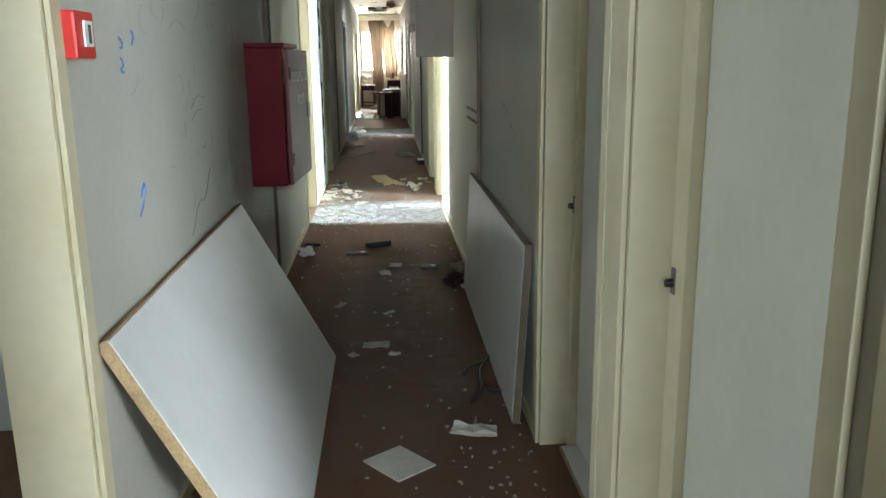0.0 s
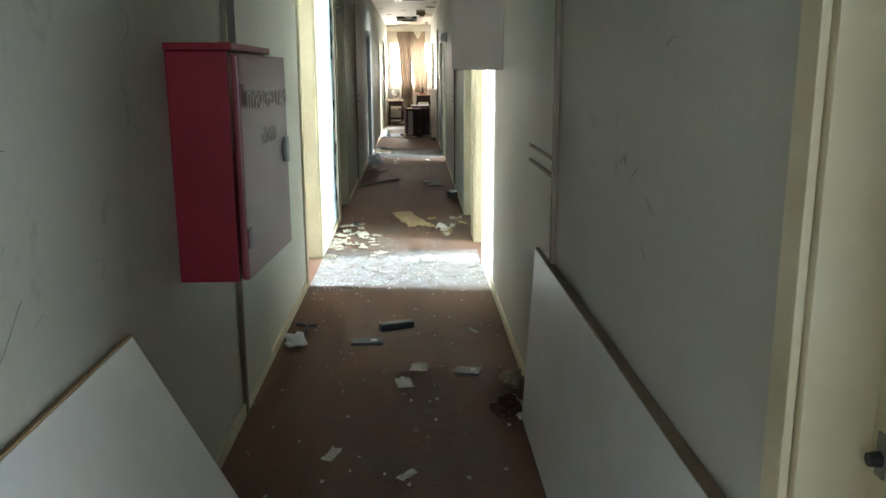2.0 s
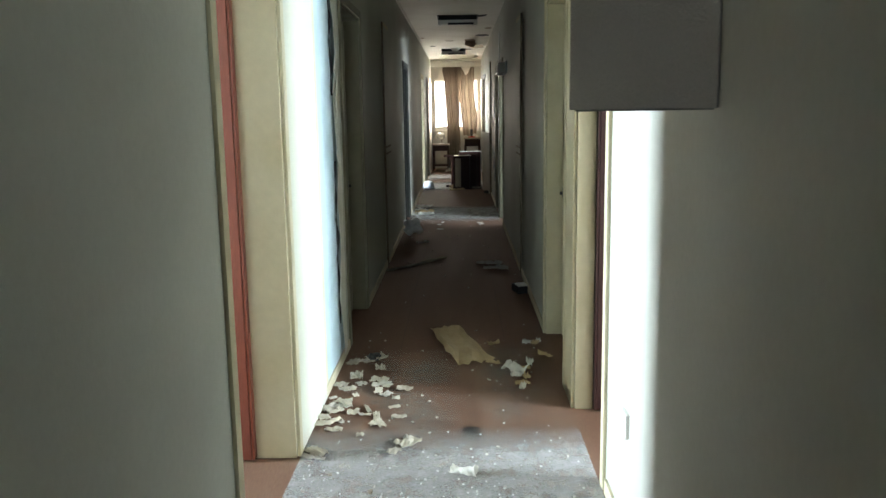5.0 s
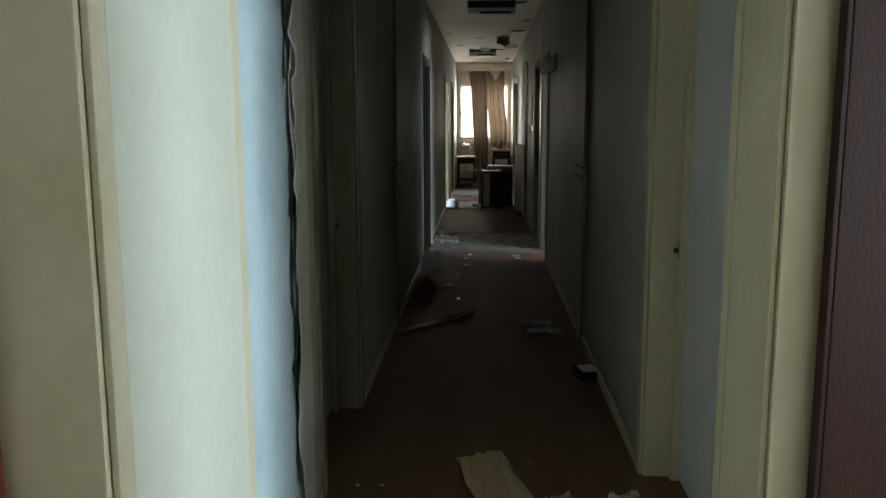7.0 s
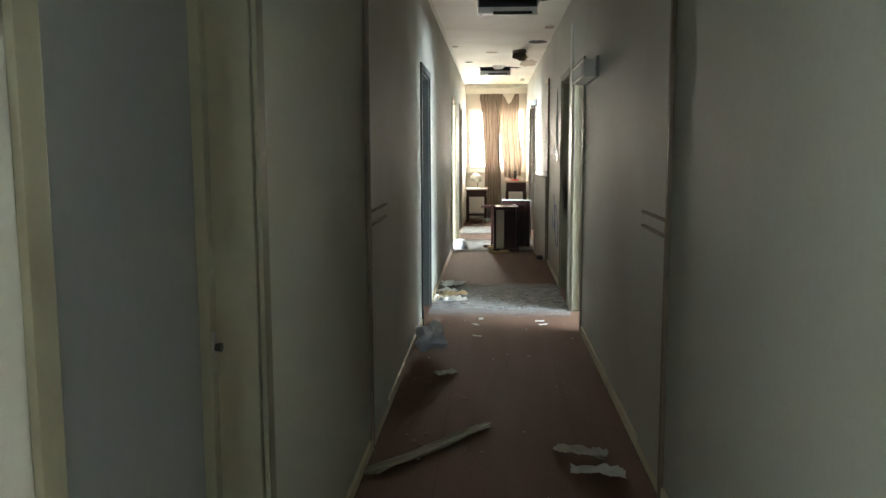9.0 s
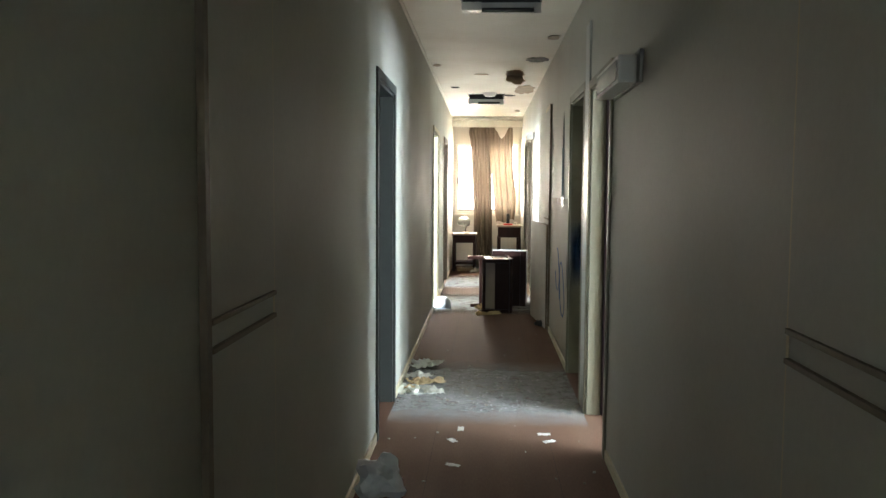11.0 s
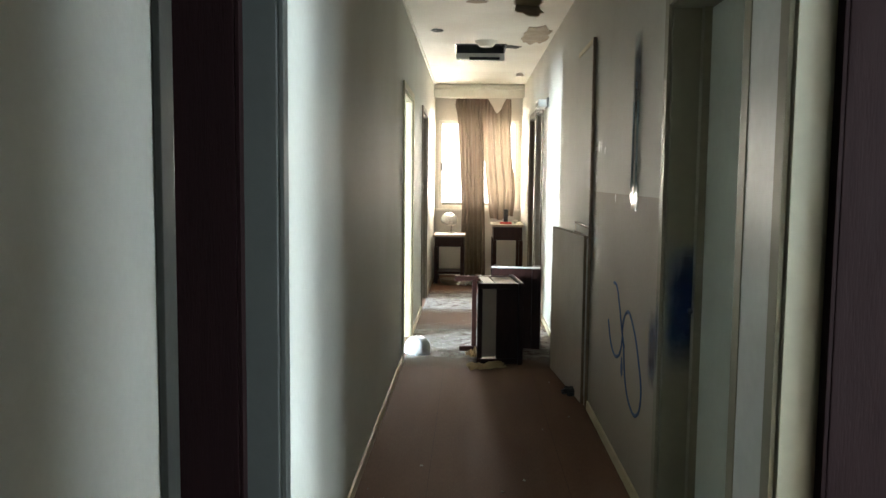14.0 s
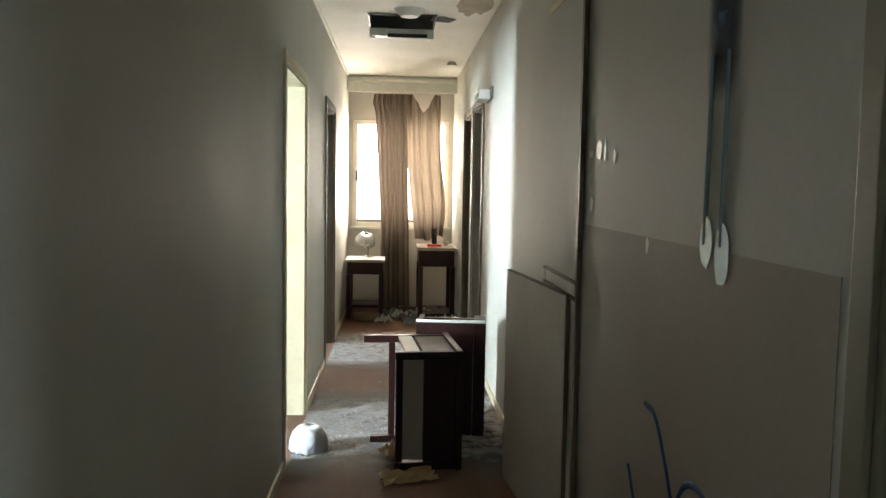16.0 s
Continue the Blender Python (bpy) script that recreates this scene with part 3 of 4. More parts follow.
for cx, cy, rx, ry, m, nm, lb in [(0.21, 19.4, 0.10, 0.26, STAIN, "ceiling_damage", "dark broken patch of ceiling board"), (0.40, 18.45, 0.11, 0.14, DARK, "ceiling_hole", "black hole knocked in the ceiling"),
                                  (0.38, 20.8, 0.12, 0.45, STAIN, "ceiling_damage", "brown damp stain on the ceiling"), (-0.60, 18.8, 0.04, 0.08, STAIN, "ceiling_damage", "small brown mark on the ceiling"),
                                  (-0.15, 19.45, 0.07, 0.05, STAIN, "ceiling_damage", "small brown mark on the ceiling"), (-0.48, 20.6, 0.05, 0.07, DARK, "ceiling_hole", "small hole in the ceiling"), (0.46, 17.3, 0.05, 0.10, STAIN, "ceiling_damage", "small brown mark on the ceiling")]:
    tagged(part(nm, blob(bmesh.new(), cx, cy, CEIL - 0.006, rx, ry, n=30, jag=0.16, thick=0.004), m), lb, "stain")
hang = bmesh.new()
blob(hang, 0, 0, 0, 0.10, 0.20, n=22, jag=0.18, thick=0.008)
ob = part("hanging_flap", hang, STAIN)
ob.matrix_basis = pose(0.22, 19.5, CEIL - 0.05, 24, 12, 0)
tagged(ob, "torn flap of ceiling board hanging down", "debris")
det = bmesh.new()
cyl(det, 0.05, 0.035, 0.035, pose(0.40, 23.46, CEIL - 0.019), 20)
tagged(part("smoke_detector", det, OFFWHITE, smooth=False), "small white round smoke detector on the ceiling", "detector")
dome = bmesh.new()
cyl(dome, 0.06, 0.11, 0.05, pose(-0.05, 21.15, CEIL - 0.026), 24)
tagged(part("ceiling_rose", dome, OFFWHITE), "shallow white round fitting on the ceiling", "lamp")

# ---- damaged plaster on the wall beside the doorway ----
dm = thing("damaged_wall_panel", "bluish bare plaster with peeling cream paint strips", "wall panel")
part("plaster", one_box(XL + 0.001, XL + 0.006, 8.60, 9.30, 0.06, 2.5, 0.001), PLASTER, dm)
part("joint_strip", one_box(XL + 0.001, XL + 0.010, 8.545, 8.597, 0.06, 2.5, 0.002), CREAM, dm)


def ragged_strip(y_mid, z0, z1, w, amp, x, thick, seed, n=34):
    q = random.Random(seed)
    bm, rows = bmesh.new(), []
    wob = q.uniform(0, 6)
    for i in range(n + 1):
        z = z0 + (z1 - z0) * i / n
        e0 = y_mid - w / 2 + amp * math.sin(wob + i * 0.55) + q.uniform(-amp, amp) * 0.5
        e1 = y_mid + w / 2 + 0.3 * amp * math.sin(wob * 2 + i * 0.9) + q.uniform(-amp, amp) * 0.2
        lift = 0.012 * abs(math.sin(wob + i * 0.4))
        rows.append([bm.verts.new((x + lift, e0, z)), bm.verts.new((x, e1, z)), bm.verts.new((x + lift + thick, e0, z)), bm.verts.new((x + thick, e1, z))])
    for p, q2 in zip(rows, rows[1:]):
        bm.faces.new((p[0], p[1], q2[1], q2[0]))
        bm.faces.new((p[2], q2[2], q2[3], p[3]))
        bm.faces.new((p[0], q2[0], q2[2], p[2]))
        bm.faces.new((p[1], p[3], q2[3], q2[1]))
    bm.normal_update()
    return bm


part("peeling_strip", ragged_strip(9.18, 0.06, 2.5, 0.20, 0.025, XL + 0.012, 0.004, 3), FLAKE, dm, "curling cream paint strip")
part("peeling_strip", ragged_strip(9.12, 1.10, 1.75, 0.12, 0.02, XL + 0.022, 0.004, 8), FLAKE, dm, "curling cream paint strip")
part("crack", ragged_strip(9.06, 0.25, 1.15, 0.022, 0.018, XL + 0.0065, 0.003, 5), DARK, dm, "black crack in the plaster")
part("crack", ragged_strip(9.04, 1.5, 2.3, 0.018, 0.02, XL + 0.0065, 0.003, 6), DARK, dm, "black crack in the plaster")

# ---- scrawls and graffiti ----
XS = XL + 0.0005
wall_scrawl = strokes("wall_scrawl", [[(XS, y + dy * 0.9, z + dz) for dy, dz in pts] for y, z, pts in [
    (2.22, 1.46, [(0, 0), (0.03, -0.02), (0.0, -0.03)]), (2.22, 1.39, [(0, 0.02), (0.02, 0), (0, -0.015), (0.02, -0.02)]), (2.33, 1.46, [(0, 0.02), (0.02, 0.01), (0.0, -0.02)]),
    (2.28, 1.03, [(0, 0), (0.05, 0.03), (0.02, -0.02), (-0.02, -0.05)])]], 0.004, BLUEPEN)
tagged(wall_scrawl, "short blue pen scrawls on the wall", "scrawl")
sc = []
for k in range(16):
    y, z = rng.uniform(2.05, 3.9), rng.uniform(0.8, 1.65)
    a, rr = rng.uniform(0, 6.28), rng.uniform(0.02, 0.07)
    sc.append([(XS, y + rr * math.cos(a + q * 0.8) * (1 + 0.3 * q), z + rr * 0.8 * math.sin(a + q * 0.8)) for q in range(4)])
tagged(strokes("pencil_scrawl", sc, 0.0005, PENCIL), "faint grey pencil loops on the wall", "scrawl")
sc = []
for k in range(5):
    y, z = rng.uniform(3.3, 3.7), rng.uniform(1.0, 1.45)
    sc.append([(XR - 0.0005, y + q * 0.03, z + rng.uniform(-0.02, 0.02)) for q in range(3)])
tagged(strokes("pencil_scrawl", sc, 0.0008, PENCIL), "faint grey pencil dashes on the wall", "scrawl")
tagged(strokes("wall_scratch", [[(XS, 2.75, 1.50), (XS, 2.86, 1.53), (XS, 2.98, 1.50)], [(XS, 2.95, 1.23), (XS, 3.08, 1.27), (XS, 3.2, 1.26)], [(XS, 2.96, 1.19), (XS, 3.06, 1.22), (XS, 3.14, 1.22)],
                                [(XS, 2.84, 0.80), (XS, 3.0, 0.90), (XS, 3.06, 0.89), (XS, 3.2, 0.99)]], 0.0012, PENCIL), "dark curved scratches on the wall", "scratch")

g = thing("blue_graffiti", "blue sprayed loops and blot on the wall and door", "graffiti")
XG = XR + 0.0085
strokes("spray_line", [[(XG, 17.55, 0.87), (XG, 17.47, 0.86), (XG, 17.38, 0.77), (XG, 17.30, 0.66), (XG, 17.24, 0.60)],
                       [(XG, 17.68, 0.66), (XG, 17.58, 0.55), (XG, 17.44, 0.52), (XG, 17.31, 0.60), (XG, 17.28, 0.72), (XG, 17.19, 0.78), (XG, 17.06, 0.74), (XG, 16.93, 0.62), (XG, 16.86, 0.47), (XG, 16.95, 0.37), (XG, 17.10, 0.38), (XG, 17.20, 0.46), (XG, 17.26, 0.62)]], 0.0155, INK, g)
part("blot", blob(bmesh.new(), XR - 0.003, 17.30, 0.50, 0.03, 0.04, axis="x", n=20, jag=0.3, thick=0.002), INK, g)
structure("trim_dado", one_box(XR - 0.002, XR - 0.0004, 16.64, 18.31, 0.056, 1.31), DADO, "slightly darker painted lower band of the wall", "trim")
pk = thing("paint_chips", "white chipped spots where paint came off the wall", "damage")
for yy, zz, a_, b_ in [(18.23, 1.555, 0.035, 0.012), (18.12, 1.56, 0.03, 0.032), (18.05, 1.56, 0.012, 0.03), (17.93, 1.535, 0.02, 0.018), (18.21, 1.385, 0.02, 0.02), (17.58, 1.29, 0.01, 0.02)]:
    part("chip", blob(bmesh.new(), XR - 0.003, yy, zz, a_, b_, axis="x", n=10, thick=0.002), OFFWHITE, pk)


# ---- far end: window dressing and furniture ----
board("cupboard_flap", "beige lower cupboard flap standing open off the wall", (0.520, 18.43, 1.04), (0.425, 19.36, 1.04), (0.520, 18.43, 0.006), 0.026, BEIGE, BROWNLIP)

cv = bmesh.new()
cyl(cv, 0.035, 0.035, XR - XL - 0.01, pose((XL + XR) / 2, 24.585, CEIL - 0.037, 0, 90, 0), 16)
structure("trim_cove", cv, OFFWHITE, "rounded white cove above the curtain valance", "trim")
vl = thing("valance", "plain white boxed curtain valance under the ceiling", "valance")
part("front_board", one_box(XL + 0.002, XR - 0.002, 24.60, 24.625, 2.46, 2.615, 0.004), OFFWHITE, vl)
part("top_board", one_box(XL + 0.002, XR - 0.002, 24.626, YE - 0.002, 2.59, 2.615, 0.003), OFFWHITE, vl)


def cloth(left, right, top, bottom, y, folds, seed, nx=110, nz=60):
    """Hanging cloth between two side edges, given as functions of the way down, with gathered folds."""
    q = random.Random(seed)
    ph = [q.uniform(0, 6.28) for _ in range(6)]
    bm, grid = bmesh.new(), []
    for j in range(nz + 1):
        v, row = j / nz, []
        for i in range(nx + 1):
            u = i / nx
            x = left(v) + (right(v) - left(v)) * (u + 0.02 * math.sin(folds * 6.283 * u + ph[3] + 2 * v))
            zt, zb = top(u), bottom(u) + 0.02 * math.sin(u * 9 + ph[3])
            amp = 0.016 + 0.024 * v
            dy = amp * math.sin(u * folds * 6.283 + ph[0] + 1.4 * math.sin(2.6 * v + ph[1])) + 0.013 * math.sin(u * folds * 14.3 + ph[2] + 3 * v)
            dy += 0.018 * noise.noise((u * 6, v * 5, seed))
            row.append(bm.verts.new((x, y + dy, zt + (zb - zt) * v)))
        grid.append(row)
    for a, b in zip(grid, grid[1:]):
        for i in range(nx):
            bm.faces.new((a[i], a[i + 1], b[i + 1], b[i]))
    return bm


cu = thing("curtain", "dirty brown cloth curtains, one torn loose and sagging", "curtain")
part("curtain_panel", cloth(lambda v: -0.385 + 0.09 * min(1, 1.6 * v) - 0.025 * math.exp(-((v - 0.04) / 0.03) ** 2), lambda v: -0.02 + 0.07 * v, lambda u: 2.465, lambda u: 0.03, 24.80, 6.0, 1), CURTAIN, cu, "gathered opaque panel", smooth=True)
part("curtain_panel", cloth(lambda v: -0.03 + 0.13 * v * v, lambda v: 0.378 + 0.03 * math.sin(3.1 * v) - 0.05 * math.sin(6.28 * v) * v + 0.04 * v ** 4,
                            lambda u: 2.47 - 0.20 * max(0, 1 - abs(u - 0.52) / 0.30) ** 0.8, lambda u: 0.80 + 0.05 * u, 24.86, 3.5, 2), THINCURTAIN, cu, "thin sagging panel, daylight shining through", smooth=True)
rod = bmesh.new()
cyl(rod, 0.012, 0.012, 1.20, pose(-0.07, 24.83, 2.50, 0, 90, 0), 12)
part("curtain_rod", rod, STEEL, cu, smooth=True)


def small_table(name, label, x0, x1, y0, y1, h, apron, shelf, top_m):
    t = thing(name, label, "table")
    part("tabletop", one_box(x0, x1, y0, y1, h - 0.028, h, 0.004), top_m, t)
    part("apron", one_box(x0 + 0.02, x1 - 0.02, y0 + 0.02, y0 + 0.04, h - 0.029 - apron, h - 0.029, 0.003), DARKWOOD, t)
    part("apron", one_box(x0 + 0.02, x1 - 0.02, y1 - 0.04, y1 - 0.02, h - 0.029 - apron, h - 0.029, 0.003), DARKWOOD, t)
    part("apron", one_box(x0 + 0.02, x0 + 0.04, y0 + 0.041, y1 - 0.041, h - 0.029 - apron, h - 0.029, 0.003), DARKWOOD, t)
    part("apron", one_box(x1 - 0.04, x1 - 0.02, y0 + 0.041, y1 - 0.041, h - 0.029 - apron, h - 0.029, 0.003), DARKWOOD, t)
    for xx in (x0 + 0.012, x1 - 0.062):
        for yy in (y0 + 0.012, y1 - 0.062):
            part("leg", one_box(xx, xx + 0.05, yy, yy + 0.05, 0, h - 0.03 - apron, 0.004), DARKWOOD, t)
    part("stretcher", one_box(x0 + 0.063, x1 - 0.063, y0 + 0.02, y0 + 0.05, shelf, shelf + 0.035, 0.003), DARKWOOD, t)
    part("shelf", one_box(x0 + 0.063, x1 - 0.063, y0 + 0.051, y1 - 0.03, shelf + 0.01, shelf + 0.03, 0.003), DARKWOOD, t)
    part("drawer_front", one_box(x0 + 0.05, x1 - 0.05, y0 + 0.010, y0 + 0.0195, h - 0.024 - apron, h - 0.034, 0.003), DARKWOOD, t)
    return t


small_table("side_table", "dark wooden bedside table with a pale worn top", -0.655, -0.235, 24.10, 24.58, 0.64, 0.13, 0.12, WOODTOP)
small_table("writing_desk", "dark wooden narrow desk with a dusty pale top", 0.105, 0.515, 23.90, 24.60, 0.79, 0.17, 0.06, WOODTOP)

lm = thing("table_lamp", "white table lamp with a tilted milky shade on the side table", "lamp", pose(-0.42, 24.34, 0.641))
bs = bmesh.new()
cyl(bs, 0.06, 0.045, 0.02, pose(0, 0, 0.011), 24)
part("base", bs, OFFWHITE, lm)
sk = bmesh.new()
cyl(sk, 0.013, 0.010, 0.13, pose(0.0, 0, 0.087, 0, 6, 0), 14)
part("stem", sk, STEEL, lm, smooth=True)


def bowl(r, h, m, wall=0.004, seg=28, jag=0.0):
    bm, rings = bmesh.new(), []
    prof = [(0.25, 0), (0.62, 0.12), (0.86, 0.34), (0.97, 0.62), (1.0, 1.0), (0.96, 1.0), (0.92, 0.62), (0.80, 0.36), (0.58, 0.16), (0.25, 0.05)]
    for k, (a, b) in enumerate(prof):
        rings.append([bm.verts.new(m @ Vector((a * r * math.cos(6.2832 * i / seg), a * r * math.sin(6.2832 * i / seg), b * h + (jag * math.sin(i * 2.3) if b == 1.0 else 0)))) for i in range(seg)])
    for p, q in zip(rings, rings[1:] + rings[:1]):
        for i in range(seg):
            bm.faces.new((p[i], p[(i + 1) % seg], q[(i + 1) % seg], q[i]))
    bmesh.ops.recalc_face_normals(bm, faces=bm.faces)
    return bm


part("shade", bowl(0.11, 0.12, pose(-0.02, 0, 0.265, 180 + 22, 10, 0)), GLASSWHITE, lm, smooth=True)
ph = thing("telephone_handset", "black upright handset on a small red base on the desk", "telephone", pose(0.29, 24.12, 0.791))
part("base", one_box(-0.075, 0.075, -0.05, 0.05, 0, 0.025, 0.008), CALLRED, ph)
part("handset", one_box(-0.028, 0.028, -0.02, 0.022, 0.026, 0.19, 0.010), BLACK, ph)
part("earpiece", one_box(-0.026, 0.026, -0.032, -0.0205, 0.14, 0.185, 0.005), BLACK, ph)
tagged(part("white_cup", bowl(0.03, 0.05, pose(0.42, 24.2, 0.791)), OFFWHITE, smooth=True), "small white cup on the desk", "cup")
bk = thing("round_basket", "low round brown wicker basket on the floor", "basket", pose(-0.42, 24.0, 0.0))
part("bowl", bowl(0.14, 0.075, Matrix.Identity(4)), BROWNLIP, bk, smooth=True)
part("rim", cyl(bmesh.new(), 0.142, 0.142, 0.012, pose(0, 0, 0.072), 28), BROWNLIP, bk)

# overturned bedside table, lying on its side with its feet towards the doorway
ot = thing("overturned_table", "dark wooden bedside table lying on its side, pale inner panel showing", "table", pose(-0.115, 19.47, 0, 0, 0, 5.0))


def ot_part(name, a, mm, lab="", bev=0.004):
    return part(name, one_box(*a, bev), mm, ot, lab)


ot_part("leg", (-0.005, 0.30, 0.0, 0.04, 0.565, 0.605), DARKWOOD)
ot_part("leg", (-0.005, 0.30, 0.0, 0.04, 0.0, 0.04), DARKWOOD)
ot_part("leg", (-0.14, 0.30, 0.46, 0.50, 0.565, 0.605), DARKWOOD)
ot_part("leg", (-0.10, 0.30, 0.46, 0.50, 0.0, 0.04), DARKWOOD)
ot_part("stretcher", (0.0, 0.035, 0.004, 0.036, 0.041, 0.564), DARKWOOD)
ot_part("stretcher", (0.0, 0.035, 0.464, 0.496, 0.041, 0.564), DARKWOOD)
ot_part("drawer_front", (0.140, 0.30, 0.0, 0.02, 0.041, 0.564), DARKWOOD)
ot_part("drawer_back", (0.140, 0.30, 0.48, 0.50, 0.041, 0.564), DARKWOOD)
ot_part("drawer_bottom", (0.036, 0.139, 0.018, 0.030, 0.05, 0.56), BEIGE, "pale bare hardboard panel")
# upper boards get lighter colours for the window light on them
ot_part("side_board", (0.05, 0.125, 0.041, 0.459, 0.588, 0.602), BEIGE, "side rail coloured pale for window light on its upper face")
ot_part("side_board", (0.14, 0.30, 0.041, 0.459, 0.582, 0.60), BROWNLIP, "side board coloured lighter brown for window light from above")
ot_part("side_board", (0.14, 0.30, 0.041, 0.459, 0.005, 0.025), DARKWOOD)
ot_part("tabletop", (0.301, 0.335, -0.025, 0.525, 0.0, 0.612), DARKWOOD)

# second table behind it, tipped up so that its top stands on edge
od = thing("overturned_desk", "dark wooden desk tipped on its edge against the wall", "desk", pose(0.395, 20.04, 0, 0, 0, -6.0))
top = bmesh.new()
box(top, -0.40, -0.07, 0, 0.035, 0, 0.655, 0.005)
part("tabletop", top, DARKWOOD, od)
# light falling on the dark desk's upper edge, put in as off-white colour
part("lit_top_edge", one_box(-0.40, -0.004, -0.004, 0.036, 0.6565, 0.668, 0.004), OFFWHITE, od, "upward edge coloured pale for the light on it")
part("end_panel", one_box(-0.069, 0.0, -0.008, 0.30, 0, 0.655, 0.006), DARKWOOD, od)
part("end_panel", one_box(-0.40, -0.37, 0.036, 0.30, 0, 0.655, 0.005), DARKWOOD, od)
for z in (0.02, 0.60):
    part("rail", one_box(-0.369, -0.07, 0.26, 0.299, z, z + 0.04, 0.004), DARKWOOD, od)

# ---- litter ----
def crumple(w, l, h, seed, n=9, thick=0.0025):
    q = random.Random(seed)
    bm, g = bmesh.new(), []
    for j in range(n):
        row = []
        for i in range(n):
            ex = 1 + 0.09 * q.uniform(-1, 1) if i in (0, n - 1) or j in (0, n - 1) else 1
            row.append(((i / (n - 1) - 0.5) * w * ex, (j / (n - 1) - 0.5) * l * ex, 0.002 + h * abs(noise.noise((i * 0.45 + seed, j * 0.45, seed * 1.7))) * 2.2))
        g.append(row)
    lo = [[bm.verts.new(p) for p in row] for row in g]
    hi = [[bm.verts.new((p[0], p[1], p[2] + thick)) for p in row] for row in g]
    for j in range(n - 1):
        for i in range(n - 1):
            bm.faces.new((hi[j][i], hi[j][i + 1], hi[j + 1][i + 1], hi[j + 1][i]))
            bm.faces.new((lo[j][i], lo[j + 1][i], lo[j + 1][i + 1], lo[j][i + 1]))
    for a, b in ((0, 0), (n - 1, 1)):
        for i in range(n - 1):
            bm.faces.new((lo[a][i], lo[a][i + 1], hi[a][i + 1], hi[a][i]))
            bm.faces.new((lo[i][a], lo[i + 1][a], hi[i + 1][a], hi[i][a]))
    bmesh.ops.recalc_face_normals(bm, faces=bm.faces)
    return bm


def litter(name, label, cat, x, y, rz, w, l, h, material, seed, z=0.0):
    ob = part(name, crumple(w, l, h, seed), material)
    ob.matrix_basis = pose(x, y, z, 0, 0, rz)
    return tagged(ob, label, cat)


def wad(name, label, x, y, r, material, seed, squash=0.75):
    bm = bmesh.new()
    bmesh.ops.create_icosphere(bm, subdivisions=3, radius=r)
    for v in bm.verts:
        k = 1 + 0.55 * noise.noise(v.co * (2.2 / r * 0.6) + Vector((seed, 0, 0))) + 0.25 * noise.noise(v.co * (6 / r * 0.6))
        v.co = Vector((v.co.x * k, v.co.y * k, v.co.z * k * squash))
    lo = min(v.co.z for v in bm.verts)
    ob = part(name, bm, material)
    ob.matrix_basis = pose(x, y, -lo)
    return tagged(ob, label, "litter")


wc = part("white_card", one_box(-0.085, 0.085, -0.10, 0.10, 0.001, 0.006, 0.001), PAPER)
wc.matrix_basis = pose(0.02, 2.63, 0, 0, 0, 38)
tagged(wc, "square of white card lying on the floor", "card")
litter("plaster_piece", "flat broken piece of white plaster", "plaster", 0.31, 2.86, 80, 0.10, 0.17, 0.012, PAPER, 2)
for k, (x, y, w, l) in enumerate([(-0.07, 3.86, 0.16, 0.10), (0.02, 3.72, 0.07, 0.05), (-0.18, 3.72, 0.05, 0.06), (0.0, 4.38, 0.10, 0.04), (-0.28, 4.55, 0.12, 0.05), (0.05, 5.45, 0.12, 0.10), (-0.02, 5.25, 0.14, 0.09), (0.35, 6.0, 0.1, 0.03)]):
    litter("plaster_piece", "flat broken piece of white plaster", "plaster", x, y, 17 * k, w * 0.8, l * 0.8, 0.006, CRUMB, 20 + k)

cb_ = strokes("loose_cable", [[(0.44, 3.55, 0.012), (0.36, 3.50, 0.01), (0.33, 3.42, 0.01)], [(0.47, 3.62, 0.02), (0.40, 3.40, 0.012), (0.42, 3.22, 0.012), (0.48, 3.18, 0.02)], [(0.40, 3.28, 0.015), (0.36, 3.16, 0.012), (0.33, 3.10, 0.012)]], 0.009, BLACK)
tagged(cb_, "black cable curled on the floor by the board", "cable")
tu = bmesh.new()
box(tu, -0.10, 0.10, -0.028, 0.028, 0, 0.042, 0.018)
ob = part("black_handset", tu, BLACK)
ob.matrix_basis = pose(-0.07, 6.06, 0, 0, 0, 22)
tagged(ob, "rounded black plastic handset lying on the floor", "litter")
for x, y, rz, w, l in [(-0.22, 5.83, 0, 0.165, 0.085), (0.28, 5.38, -12, 0.12, 0.085)]:
    c = thing("black_cassette", "flat black plastic cassette with a white label", "cassette", pose(x, y, 0, 0, 0, rz), group="cassettes on the floor")
    part("case", one_box(-w / 2, w / 2, -l / 2, l / 2, 0, 0.014, 0.003), BLACK, c)
    part("label_sticker", one_box(w * 0.12, w * 0.33, -0.012, 0.018, 0.0145, 0.016), PAPER, c)
wad("crumpled_bag", "crumpled white plastic bag by the wall", -0.585, 5.78, 0.055, BAGPLASTIC, 3, 0.6)
tagged(strokes("twig", [[(-0.63, 6.15, 0.008), (-0.57, 6.08, 0.02), (-0.56, 5.98, 0.008)], [(-0.57, 6.08, 0.02), (-0.52, 6.12, 0.01)]], 0.011, BLACK), "dark broken twig on the floor", "twig")
wad("crumpled_rag", "crumpled brown rag by the wall", 0.47, 5.16, 0.05, BROWNLIP, 7, 0.8)
wad("crumpled_rag", "dark crumpled rag by the wall", 0.40, 4.86, 0.055, DARKWOOD, 8, 0.7)
litter("torn_paper", "torn white paper by the wall", "paper", 0.455, 4.92, 20, 0.07, 0.20, 0.03, CRUMB, 9)
